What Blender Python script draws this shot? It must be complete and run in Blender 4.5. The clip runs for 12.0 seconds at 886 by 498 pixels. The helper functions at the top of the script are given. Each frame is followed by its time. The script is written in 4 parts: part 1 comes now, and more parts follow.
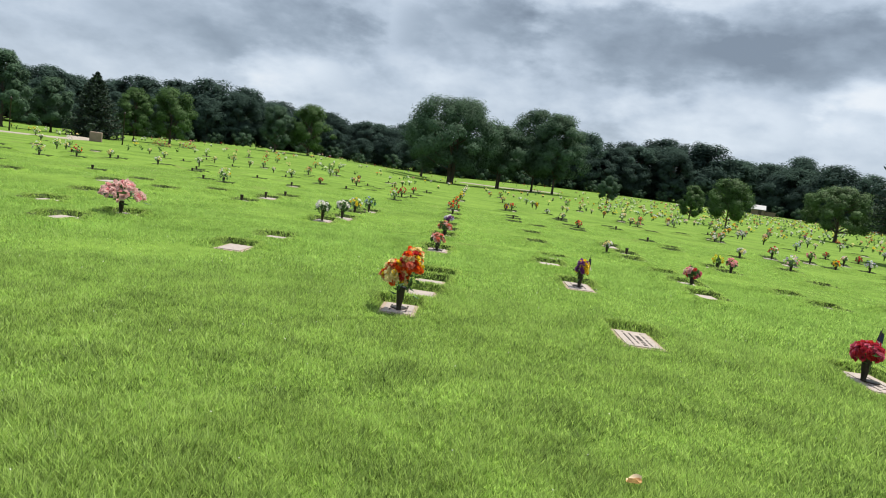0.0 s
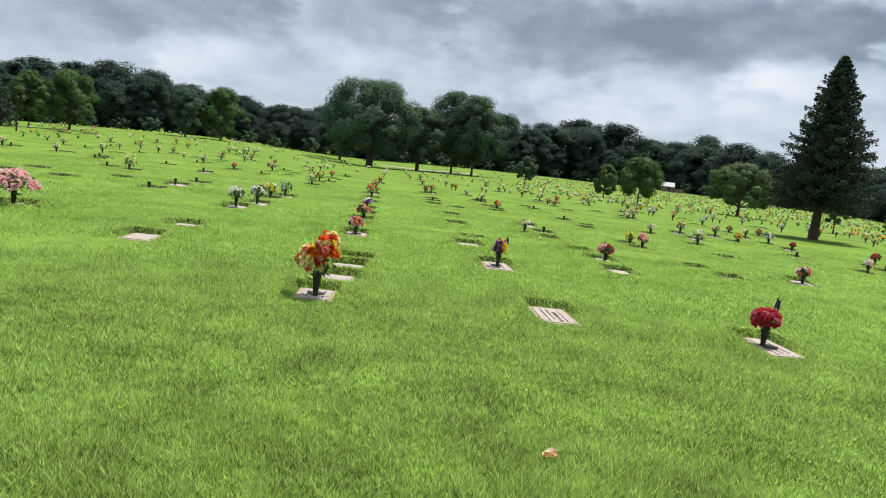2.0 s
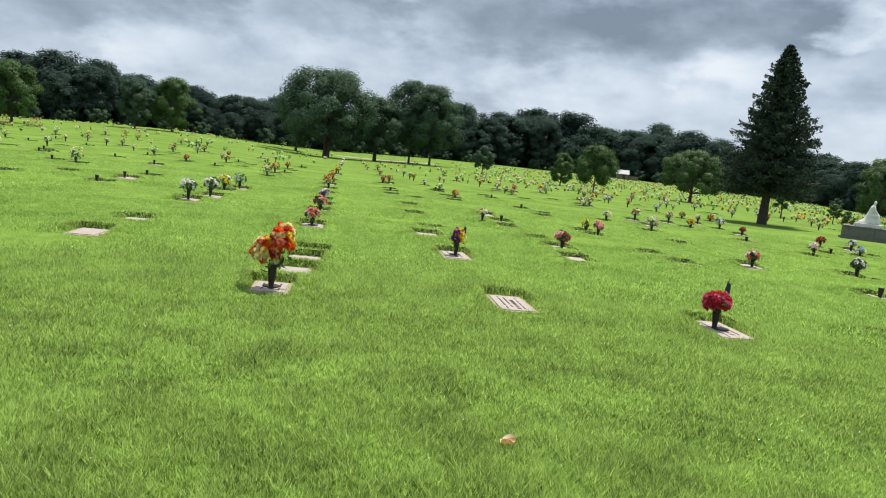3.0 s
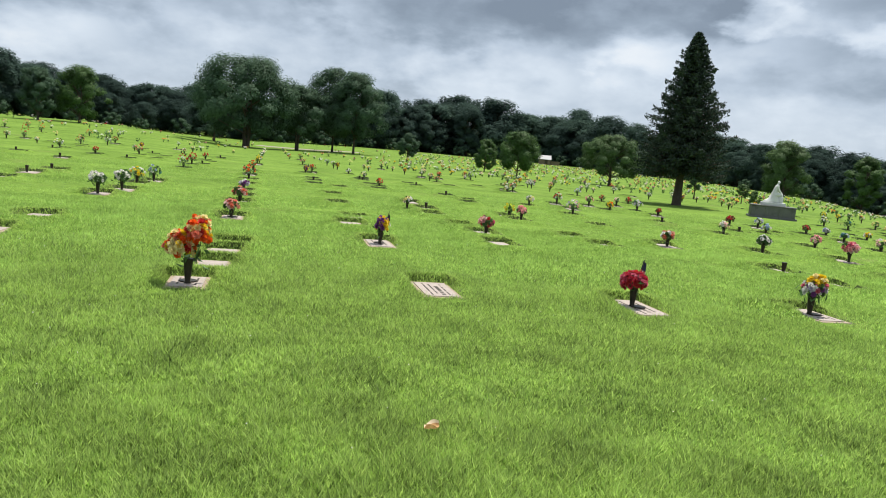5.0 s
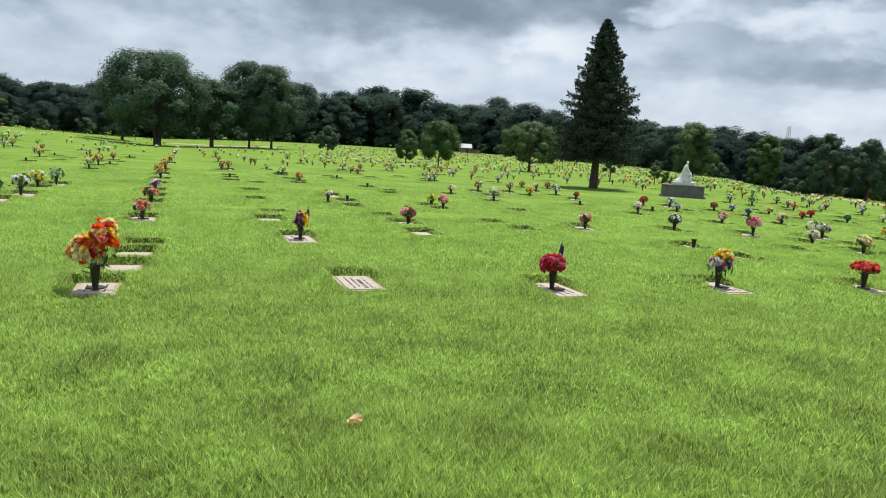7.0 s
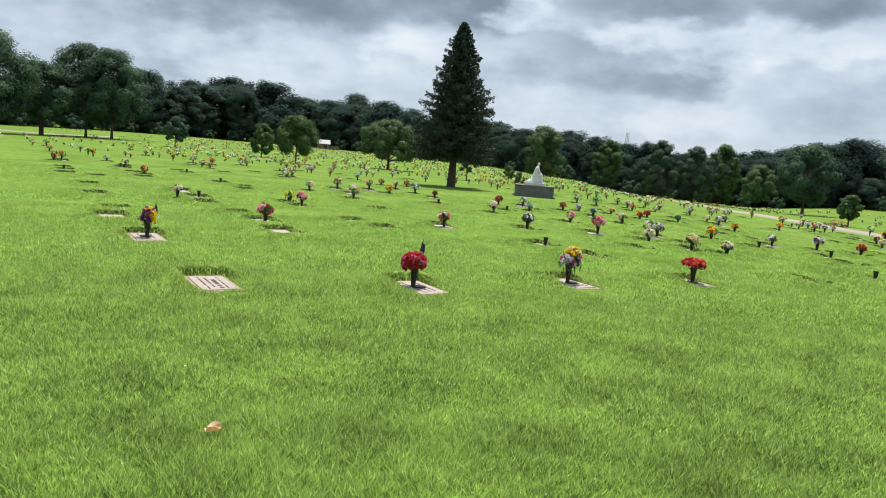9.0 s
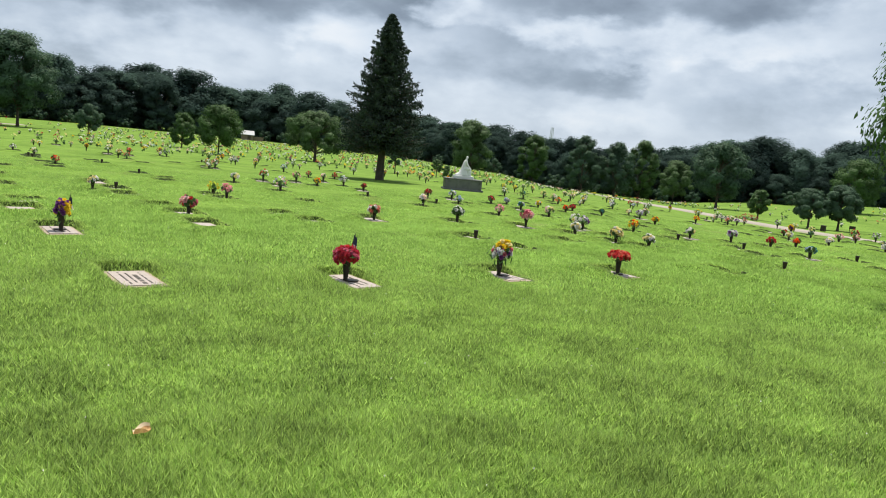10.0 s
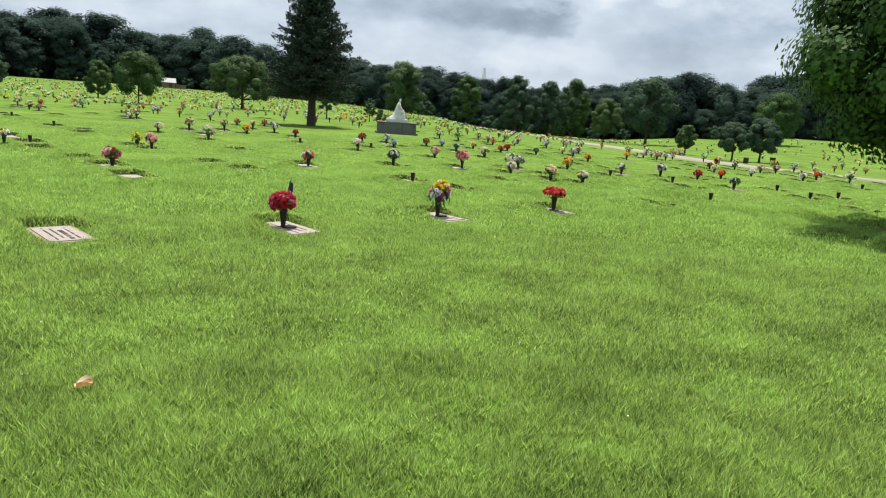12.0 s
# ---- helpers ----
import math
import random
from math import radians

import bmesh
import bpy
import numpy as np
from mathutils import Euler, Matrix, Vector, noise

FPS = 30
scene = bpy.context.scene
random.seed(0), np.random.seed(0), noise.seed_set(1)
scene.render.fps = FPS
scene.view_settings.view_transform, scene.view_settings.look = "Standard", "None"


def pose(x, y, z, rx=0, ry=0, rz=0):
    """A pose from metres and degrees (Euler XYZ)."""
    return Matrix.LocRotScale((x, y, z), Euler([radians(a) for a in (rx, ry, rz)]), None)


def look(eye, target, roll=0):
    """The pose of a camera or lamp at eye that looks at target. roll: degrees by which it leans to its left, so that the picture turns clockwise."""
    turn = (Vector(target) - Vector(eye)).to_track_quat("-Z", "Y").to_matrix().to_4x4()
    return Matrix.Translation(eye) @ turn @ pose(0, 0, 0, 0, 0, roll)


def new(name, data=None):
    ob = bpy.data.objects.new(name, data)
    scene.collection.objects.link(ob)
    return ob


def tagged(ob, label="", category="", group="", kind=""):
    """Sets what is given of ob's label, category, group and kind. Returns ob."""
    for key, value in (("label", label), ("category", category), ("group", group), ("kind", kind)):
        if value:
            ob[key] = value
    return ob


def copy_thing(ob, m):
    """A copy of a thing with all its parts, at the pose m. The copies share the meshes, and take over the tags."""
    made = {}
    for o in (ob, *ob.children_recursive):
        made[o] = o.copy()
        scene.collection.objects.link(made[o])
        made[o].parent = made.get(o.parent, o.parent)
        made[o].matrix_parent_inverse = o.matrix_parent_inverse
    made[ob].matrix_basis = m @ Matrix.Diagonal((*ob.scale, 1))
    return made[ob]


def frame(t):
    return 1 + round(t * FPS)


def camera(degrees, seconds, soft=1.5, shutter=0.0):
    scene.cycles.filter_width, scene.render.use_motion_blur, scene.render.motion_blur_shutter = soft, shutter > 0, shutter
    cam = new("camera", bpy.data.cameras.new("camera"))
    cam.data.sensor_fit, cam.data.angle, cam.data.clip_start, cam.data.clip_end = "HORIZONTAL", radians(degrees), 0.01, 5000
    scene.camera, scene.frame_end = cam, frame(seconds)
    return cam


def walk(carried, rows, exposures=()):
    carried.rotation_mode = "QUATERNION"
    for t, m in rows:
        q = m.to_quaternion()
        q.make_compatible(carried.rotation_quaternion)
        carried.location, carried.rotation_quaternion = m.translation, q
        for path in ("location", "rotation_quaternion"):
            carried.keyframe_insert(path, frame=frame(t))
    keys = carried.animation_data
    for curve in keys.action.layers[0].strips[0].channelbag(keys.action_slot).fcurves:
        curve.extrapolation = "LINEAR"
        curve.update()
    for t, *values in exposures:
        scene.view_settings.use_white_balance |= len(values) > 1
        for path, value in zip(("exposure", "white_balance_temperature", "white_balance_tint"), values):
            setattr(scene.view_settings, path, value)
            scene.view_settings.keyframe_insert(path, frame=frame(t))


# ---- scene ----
cam = camera(65.2, 12.0, soft=1.0)
walk(cam, [
    (0.0, pose(0.001, 0.0, 1.499, 83.78, -7.77, 0.84)),
    (0.5, pose(0.01, 0.007, 1.498, 83.8, -7.68, -0.4)),
    (1.0, pose(0.027, 0.013, 1.498, 83.82, -7.43, -2.06)),
    (1.5, pose(0.043, 0.037, 1.495, 83.61, -7.16, -4.0)),
    (2.0, pose(0.059, 0.053, 1.493, 83.2, -6.84, -5.79)),
    (2.5, pose(0.075, 0.065, 1.49, 82.97, -6.56, -7.7)),
    (3.0, pose(0.085, 0.069, 1.489, 82.77, -6.28, -9.27)),
    (5.0, pose(0.136, 0.079, 1.484, 82.4, -5.37, -15.46)),
    (5.5, pose(0.15, 0.076, 1.489, 82.2, -4.92, -17.14)),
    (6.0, pose(0.164, 0.079, 1.485, 82.14, -4.36, -18.59)),
    (6.5, pose(0.174, 0.07, 1.488, 82.16, -3.98, -20.02)),
    (7.0, pose(0.192, 0.065, 1.489, 82.13, -3.45, -21.9)),
    (9.0, pose(0.167, 0.091, 1.495, 82.76, -4.9, -33.47)),
    (9.5, pose(0.14, 0.127, 1.489, 82.89, -5.29, -36.26)),
    (10.0, pose(0.133, 0.141, 1.487, 82.73, -5.46, -39.43)),
    (10.5, pose(0.127, 0.141, 1.482, 82.39, -5.4, -42.44)),
    (11.0, pose(0.121, 0.141, 1.473, 81.72, -5.35, -44.86)),
    (11.5, pose(0.112, 0.138, 1.461, 80.44, -4.8, -45.43)),
    (12.0, pose(0.105, 0.132, 1.451, 78.61, -3.96, -44.9))])

# ---- light ----
SUN_AZ, SUN_EL = 45.0, 58.0
world = bpy.data.worlds.new("sky")
scene.world = world
world.use_nodes = True
wn, wl = world.node_tree.nodes, world.node_tree.links
wn.clear()


def wnode(kind, **kw):
    n = wn.new(kind)
    for k, v in kw.items():
        if k == "op":
            n.operation = v
        elif k == "ins":
            for i, q in v.items():
                n.inputs[i].default_value = q
    return n


sky = wnode("ShaderNodeTexSky")
sky.sky_type, sky.sun_disc = "NISHITA", False
sky.sun_elevation, sky.sun_rotation = radians(SUN_EL), radians(SUN_AZ)
tc = wnode("ShaderNodeTexCoord")
sep = wnode("ShaderNodeSeparateXYZ")
wl.new(tc.outputs["Generated"], sep.inputs[0])
# the cloud deck lies flat, so its forms look lower than wide
comb = wnode("ShaderNodeMapping")
comb.inputs["Scale"].default_value = (1.0, 1.0, 2.0)
wl.new(tc.outputs["Generated"], comb.inputs[0])


def cloud_noise(scale, detail, rough, dist, shift):
    mp = wn.new("ShaderNodeMapping")
    mp.inputs["Location"].default_value = shift
    wl.new(comb.outputs[0], mp.inputs[0])
    n = wn.new("ShaderNodeTexNoise")
    n.inputs["Scale"].default_value, n.inputs["Detail"].default_value = scale, detail
    n.inputs["Roughness"].default_value, n.inputs["Distortion"].default_value = rough, dist
    wl.new(mp.outputs[0], n.inputs["Vector"])
    return n.outputs[0]


def ramp(src, stops, nodes=None, links=None):
    n = (nodes or wn).new("ShaderNodeValToRGB")
    els = n.color_ramp.elements
    while len(els) < len(stops):
        els.new(0.5)
    for e, (p, c) in zip(els, stops):
        e.position, e.color = p, (*c, 1)
    (links or wl).new(src, n.inputs[0])
    return n.outputs[0]


big_cloud = cloud_noise(5.5, 6, 0.52, 0.0, (5.3, 2.6, 0.35))
fine_cloud = cloud_noise(16.0, 6, 0.55, 0.0, (1.2, 4.7, 2.0))


def wmath(op, a, b=0.0, c=0.0):
    n = wnode("ShaderNodeMath", op=op)
    for i, v in enumerate((a, b, c)):
        if isinstance(v, (int, float)):
            n.inputs[i].default_value = v
        else:
            wl.new(v, n.inputs[i])
    return n.outputs[0]


# bearing and height of the view in degrees, frayed by the cloud noise
bearing = wmath("MULTIPLY", wmath("ARCTAN2", sep.outputs[0], sep.outputs[1]), 180 / math.pi)
rise = wmath("MULTIPLY", wmath("ARCSINE", sep.outputs[2]), 180 / math.pi)
fray_a = wmath("MULTIPLY_ADD", big_cloud, 12.0, -6.0)
fray_b = wmath("MULTIPLY_ADD", fine_cloud, 7.0, -3.5)
warp_a = wmath("ADD", bearing, wmath("ADD", fray_a, fray_b))
warp_e = wmath("ADD", rise, wmath("MULTIPLY", wmath("SUBTRACT", fray_b, fray_a), 0.45))
tone = wmath("ADD", wmath("MULTIPLY_ADD", big_cloud, 0.55, 0.265), wmath("MULTIPLY_ADD", fine_cloud, 0.28, -0.14))
# single clouds: bearing, height, half width, half height, darker (-) or lighter (+)
CLOUDS = ((-19, 10, 9, 2.8, -0.13), (-15, 6.5, 4, 1.6, 0.10), (0.6, 11.2, 6, 2.6, -0.17), (11.2, 12.0, 9, 2.3, -0.20), (17.5, 6.6, 7, 2.2, 0.13), (29, 12.4, 10, 2.6, -0.22),
          (34, 9.0, 7, 1.6, 0.11), (37.9, 12.6, 3, 1.5, 0.22), (43.0, 8.5, 9, 2.0, -0.13), (48, 10.8, 4, 1.2, 0.08), (52, 7.1, 3.5, 1.0, -0.10), (55, 13.8, 12, 2.0, -0.20), (65, 6.2, 7, 2.2, -0.10),
          (62, 10.4, 7, 1.8, 0.07), (52.5, 4.4, 5, 1.2, 0.08))
for ca, ce, wa, we, dk in CLOUDS:
    da = wmath("DIVIDE", wmath("SUBTRACT", warp_a, ca), wa * 1.25)
    de = wmath("DIVIDE", wmath("SUBTRACT", warp_e, ce), we * 1.25)
    fall = wnode("ShaderNodeMapRange", ins={1: 1.25, 2: 0.15, 3: 0.0, 4: dk})
    fall.interpolation_type = "SMOOTHSTEP"
    wl.new(wmath("ADD", wmath("MULTIPLY", da, da), wmath("MULTIPLY", de, de)), fall.inputs[0])
    tone = wmath("ADD", tone, fall.outputs[0])
deck = ramp(tone, [(0.24, (0.22, 0.275, 0.35)), (0.37, (0.335, 0.41, 0.505)), (0.50, (0.51, 0.60, 0.715)), (0.63, (0.70, 0.785, 0.885)), (0.78, (0.93, 0.965, 1.0))])
haze = ramp(sep.outputs[2], [(0.0, (1, 1, 1)), (0.12, (0.0, 0.0, 0.0))])
hz = wnode("ShaderNodeMath", op="MULTIPLY", ins={1: 0.5})
wl.new(haze, hz.inputs[0])
near_h = wnode("ShaderNodeMix")
near_h.data_type = "RGBA"
near_h.inputs[7].default_value = (0.66, 0.74, 0.83, 1)
wl.new(hz.outputs[0], near_h.inputs[0]), wl.new(deck, near_h.inputs[6])
bg_sky = wnode("ShaderNodeBackground", ins={1: 0.05})
bg_cloud = wnode("ShaderNodeBackground", ins={1: 0.85})
wl.new(sky.outputs[0], bg_sky.inputs[0]), wl.new(near_h.outputs[2], bg_cloud.inputs[0])
both = wnode("ShaderNodeMixShader", ins={0: 0.9})
wl.new(bg_sky.outputs[0], both.inputs[1]), wl.new(bg_cloud.outputs[0], both.inputs[2])
wout = wnode("ShaderNodeOutputWorld")
wl.new(both.outputs[0], wout.inputs[0])

sun_data = bpy.data.lights.new("sun", "SUN")
sun_data.energy, sun_data.angle, sun_data.color = 5.0, radians(0.6), (1.0, 0.95, 0.86)
sun = new("sun", sun_data)
a, e = radians(SUN_AZ), radians(SUN_EL)
sun.matrix_world = look((40 * math.sin(a) * math.cos(e), 40 * math.cos(a) * math.cos(e), 60 * math.sin(e)), (0, 0, 0))
scene.view_settings.exposure = 0.3


# ---- materials ----
def material(name, colour, rough=0.7, metal=0.0, vary=0.25, scale=6.0, fine=60.0, bump=0.0, bump_scale=80.0, through_light=0.0, island=0.0, spot=None, gloss=0.4, alt=None, each=0.0):
    """A surface with colour variation at two scales, relief, and light passing through thin things."""
    m = bpy.data.materials.new(name)
    m.use_nodes = True
    n, l = m.node_tree.nodes, m.node_tree.links
    b = n["Principled BSDF"]
    b.inputs["Roughness"].default_value, b.inputs["Metallic"].default_value = rough, metal
    b.inputs["Specular IOR Level"].default_value = gloss
    co = n.new("ShaderNodeTexCoord").outputs["Object"]
    if island == 0:
        geo = n.new("ShaderNodeNewGeometry")
        co = geo.outputs["Position"]

    def noise_tex(s, d):
        t = n.new("ShaderNodeTexNoise")
        t.inputs["Scale"].default_value, t.inputs["Detail"].default_value = s, d
        l.new(co, t.inputs["Vector"])
        return t.outputs[0]

    lo = [max(0.0, c * (1 - vary)) for c in colour]
    hi = [min(1.0, c * (1 + vary)) for c in (alt or colour)]
    mixn = n.new("ShaderNodeMix")
    mixn.data_type = "FLOAT"
    mixn.inputs[0].default_value = 0.45
    l.new(noise_tex(scale, 4), mixn.inputs[2]), l.new(noise_tex(fine, 3), mixn.inputs[3])
    src = mixn.outputs[0]
    if island > 0:
        g2 = n.new("ShaderNodeNewGeometry")
        m2 = n.new("ShaderNodeMix")
        m2.data_type = "FLOAT"
        m2.inputs[0].default_value = island
        l.new(src, m2.inputs[2]), l.new(g2.outputs["Random Per Island"], m2.inputs[3])
        src = m2.outputs[0]
    col = ramp(src, [(0.25, lo), (0.75, hi)], n, l)
    if spot:
        sc, where, c2 = spot
        sm = n.new("ShaderNodeMix")
        sm.data_type = "RGBA"
        sm.inputs[7].default_value = (*c2, 1)
        l.new(ramp(noise_tex(sc, 5), [(where, (0, 0, 0)), (where + 0.12, (1, 1, 1))], n, l), sm.inputs[0])
        l.new(col, sm.inputs[6])
        col = sm.outputs[2]
    if each:
        oi = n.new("ShaderNodeObjectInfo")
        hv = n.new("ShaderNodeHueSaturation")
        mr = n.new("ShaderNodeMapRange")
        mr.inputs[3].default_value, mr.inputs[4].default_value = 1 - each * 0.7, 1 + each
        mh = n.new("ShaderNodeMapRange")
        mh.inputs[3].default_value, mh.inputs[4].default_value = 0.515, 0.475
        l.new(oi.outputs["Random"], mr.inputs[0]), l.new(oi.outputs["Random"], mh.inputs[0])
        l.new(mr.outputs[0], hv.inputs["Value"]), l.new(mh.outputs[0], hv.inputs["Hue"]), l.new(col, hv.inputs["Color"])
        col = hv.outputs[0]
    l.new(col, b.inputs["Base Color"])
    if bump:
        bn = n.new("ShaderNodeBump")
        bn.inputs["Strength"].default_value, bn.inputs["Distance"].default_value = bump, 0.02
        l.new(noise_tex(bump_scale, 6), bn.inputs["Height"])
        l.new(bn.outputs[0], b.inputs["Normal"])
    if through_light:
        tr = n.new("ShaderNodeBsdfTranslucent")
        l.new(col, tr.inputs[0])
        ms = n.new("ShaderNodeMixShader")
        ms.inputs[0].default_value = through_light
        out = n["Material Output"]
        l.new(b.outputs[0], ms.inputs[1]), l.new(tr.outputs[0], ms.inputs[2]), l.new(ms.outputs[0], out.inputs[0])
    return m


LAWN = material("lawn", (0.086, 0.168, 0.022), 0.9, vary=0.36, scale=0.35, fine=3.2, bump=1.0, bump_scale=26, gloss=0.05, alt=(0.15, 0.238, 0.040), spot=(0.5, 0.60, (0.15, 0.20, 0.05)))
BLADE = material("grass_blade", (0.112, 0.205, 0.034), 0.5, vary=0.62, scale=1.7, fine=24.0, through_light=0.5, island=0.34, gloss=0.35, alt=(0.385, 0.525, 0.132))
# same grass: lower contrast and paler tone of distance put into the colour
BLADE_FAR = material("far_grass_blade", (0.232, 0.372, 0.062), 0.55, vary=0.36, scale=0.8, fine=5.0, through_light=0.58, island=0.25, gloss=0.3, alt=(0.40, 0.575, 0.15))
CLOVER = material("clover_white", (0.75, 0.75, 0.68), 0.8, vary=0.1)
# soil and grass inside the turf banks, their shade put into the dark green
SHADED_SOIL = material("shaded_soil", (0.06, 0.085, 0.022), 0.95, vary=0.4, scale=20, bump=0.6, spot=(12, 0.5, (0.05, 0.09, 0.02)))
GRANITE = material("granite", (0.31, 0.235, 0.17), 0.65, vary=0.2, scale=14, fine=220, bump=0.15, bump_scale=200, spot=(9, 0.58, (0.29, 0.245, 0.195)))
GREY_STONE = material("grey_stone", (0.13, 0.13, 0.127), 0.7, vary=0.2, scale=4, fine=90, bump=0.2, spot=(2.5, 0.56, (0.085, 0.085, 0.082)))
PALE_STONE = material("pale_stone", (0.62, 0.62, 0.61), 0.6, vary=0.12, scale=5, fine=70, bump=0.1, spot=(4, 0.62, (0.55, 0.55, 0.53)))
BROWN_STONE = material("brown_stone", (0.26, 0.19, 0.15), 0.8, vary=0.3, scale=3, fine=50, bump=0.4, bump_scale=30)
PLATE = material("bronze_plate", (0.34, 0.285, 0.25), 0.6, 0.0, vary=0.25, scale=12, fine=90, bump=0.2, spot=(16, 0.6, (0.40, 0.355, 0.32)))
LETTER = material("raised_letter", (0.10, 0.085, 0.07), 0.5, 0.4, vary=0.2, scale=30)
BRONZE = material("dark_bronze", (0.035, 0.028, 0.022), 0.45, 0.5, vary=0.35, scale=15, fine=120, bump=0.1)
BARK = material("bark", (0.075, 0.06, 0.046), 0.95, vary=0.4, scale=6, fine=40, bump=0.9, bump_scale=22)
LEAF = material("broad_leaf", (0.044, 0.092, 0.028), 0.6, vary=0.35, scale=0.35, fine=2.0, through_light=0.28, island=0.2, gloss=0.12, alt=(0.080, 0.150, 0.042))
# dark green, lifted a little: haze over far trees is in the colour
LEAF_DARK = material("dark_leaf", (0.048, 0.090, 0.055), 0.65, vary=0.35, scale=0.3, fine=2.0, through_light=0.22, island=0.2, gloss=0.08, alt=(0.070, 0.122, 0.068))
LEAF_PALE = material("pale_leaf", (0.055, 0.10, 0.038), 0.65, vary=0.3, scale=0.3, fine=2.0, through_light=0.25, island=0.2, gloss=0.15, alt=(0.095, 0.16, 0.055))
# leaves of the far wood: distance haze is put into the bluish colour
LEAF_WOOD_HAZY = material("hazy_woodland_leaf", (0.045, 0.075, 0.066), 0.85, vary=0.35, scale=0.12, fine=0.6, through_light=0.42, island=0.14, gloss=0.03, alt=(0.064, 0.103, 0.082), each=0.4)
LEAF_NEAR = material("glossy_leaf", (0.045, 0.10, 0.028), 0.6, vary=0.35, scale=0.6, fine=4.0, through_light=0.3, island=0.35, gloss=0.1, alt=(0.085, 0.16, 0.04))
# dark needles, brightened slightly with bluish haze put into the colour
NEEDLE = material("needle", (0.030, 0.046, 0.036), 0.85, vary=0.4, scale=0.8, fine=5.0, through_light=0.05, island=0.4, gloss=0.08, alt=(0.050, 0.072, 0.052))
STEM = material("stem_leaf", (0.05, 0.11, 0.03), 0.6, vary=0.4, scale=30, through_light=0.2, island=0.5, alt=(0.08, 0.16, 0.05))
GRAVEL = material("gravel", (0.30, 0.265, 0.215), 0.95, vary=0.2, scale=0.8, fine=14, bump=0.5, bump_scale=40)
MULCH = material("mulch", (0.22, 0.11, 0.07), 0.95, vary=0.4, scale=9, fine=60, bump=0.8)
ROOF = material("shed_roof", (0.33, 0.33, 0.34), 0.6, vary=0.15, scale=1, fine=10)
SHED_WALL = material("shed_wall", (0.20, 0.15, 0.11), 0.85, vary=0.25, scale=2, fine=20)
STEEL = material("painted_steel", (0.45, 0.46, 0.48), 0.5, 0.3, vary=0.15)
DRY_LEAF = material("dry_leaf", (0.50, 0.22, 0.08), 0.7, vary=0.35, scale=30, fine=120, through_light=0.2, alt=(0.62, 0.40, 0.18))
DRY_PALE = material("dry_leaf_pale", (0.72, 0.60, 0.40), 0.7, vary=0.2, scale=40)
NAVY = material("navy_cloth", (0.03, 0.035, 0.08), 0.8, vary=0.2)
PETAL = {}
for pname, pc in (("red", (0.58, 0.045, 0.045)), ("crimson", (0.50, 0.04, 0.07)), ("orange", (0.95, 0.16, 0.02)), ("coral", (0.75, 0.22, 0.15)), ("salmon", (0.66, 0.32, 0.24)),
                  ("pink", (0.80, 0.38, 0.40)), ("palepink", (0.85, 0.60, 0.57)), ("magenta", (0.62, 0.14, 0.22)), ("purple", (0.22, 0.06, 0.26)), ("lilac", (0.58, 0.53, 0.64)),
                  ("yellow", (0.85, 0.62, 0.03)), ("lime", (0.62, 0.70, 0.08)), ("cream", (0.88, 0.74, 0.38)), ("white", (0.82, 0.80, 0.76)), ("blue", (0.40, 0.50, 0.62)),
                  ("teal", (0.08, 0.26, 0.24)), ("brown", (0.24, 0.09, 0.06)), ("green", (0.10, 0.19, 0.06))):
    PETAL[pname] = material("petal_" + pname, pc, 0.65, vary=0.22, scale=40, fine=150, through_light=0.42, island=0.35)


# ---- building helpers ----
def mesh_from(name, verts, faces, mat, smooth=False):
    me = bpy.data.meshes.new(name)
    me.from_pydata([tuple(v) for v in verts], [], faces)
    me.materials.append(mat)
    if smooth:
        me.polygons.foreach_set("use_smooth", [True] * len(me.polygons))
    return me


def mesh_arrays(name, verts, k, mat):
    """A mesh of separate k-cornered faces from an array (n*k, 3)."""
    me = bpy.data.meshes.new(name)
    nv, nf = len(verts), len(verts) // k
    me.vertices.add(nv), me.loops.add(nv), me.polygons.add(nf)
    me.vertices.foreach_set("co", np.asarray(verts, dtype=np.float32).ravel())
    me.loops.foreach_set("vertex_index", np.arange(nv, dtype=np.int32))
    me.polygons.foreach_set("loop_start", np.arange(0, nv, k, dtype=np.int32))
    me.update(calc_edges=True)
    me.materials.append(mat)
    return me


def mesh_bm(name, bm, mat, smooth=False):
    me = bpy.data.meshes.new(name)
    bm.to_mesh(me)
    bm.free()
    me.materials.append(mat)
    if smooth:
        me.polygons.foreach_set("use_smooth", [True] * len(me.polygons))
    return me


def part(name, me, parent, label="", at=None):
    ob = new(name, me)
    ob.parent = parent
    if at is not None:
        ob.matrix_basis = at
    return tagged(ob, label)


def thing(name, label, category, group="", at=None, kind=""):
    ob = new(name)
    ob.empty_display_size = 0.2
    if at is not None:
        ob.matrix_basis = at
    return tagged(ob, label, category, group, kind)


def box_bm(sx, sy, sz, bevel=0.0, z0=0.0, bm=None, cx=0.0, cy=0.0):
    bm = bm or bmesh.new()
    r = bmesh.ops.create_cube(bm, size=1, matrix=Matrix.Translation((cx, cy, z0 + sz / 2)) @ Matrix.Diagonal((sx, sy, sz, 1)))
    if bevel:
        es = list({e for v in r["verts"] for e in v.link_edges})
        bmesh.ops.bevel(bm, geom=es, offset=bevel, segments=2, affect="EDGES", profile=0.5)
    return bm


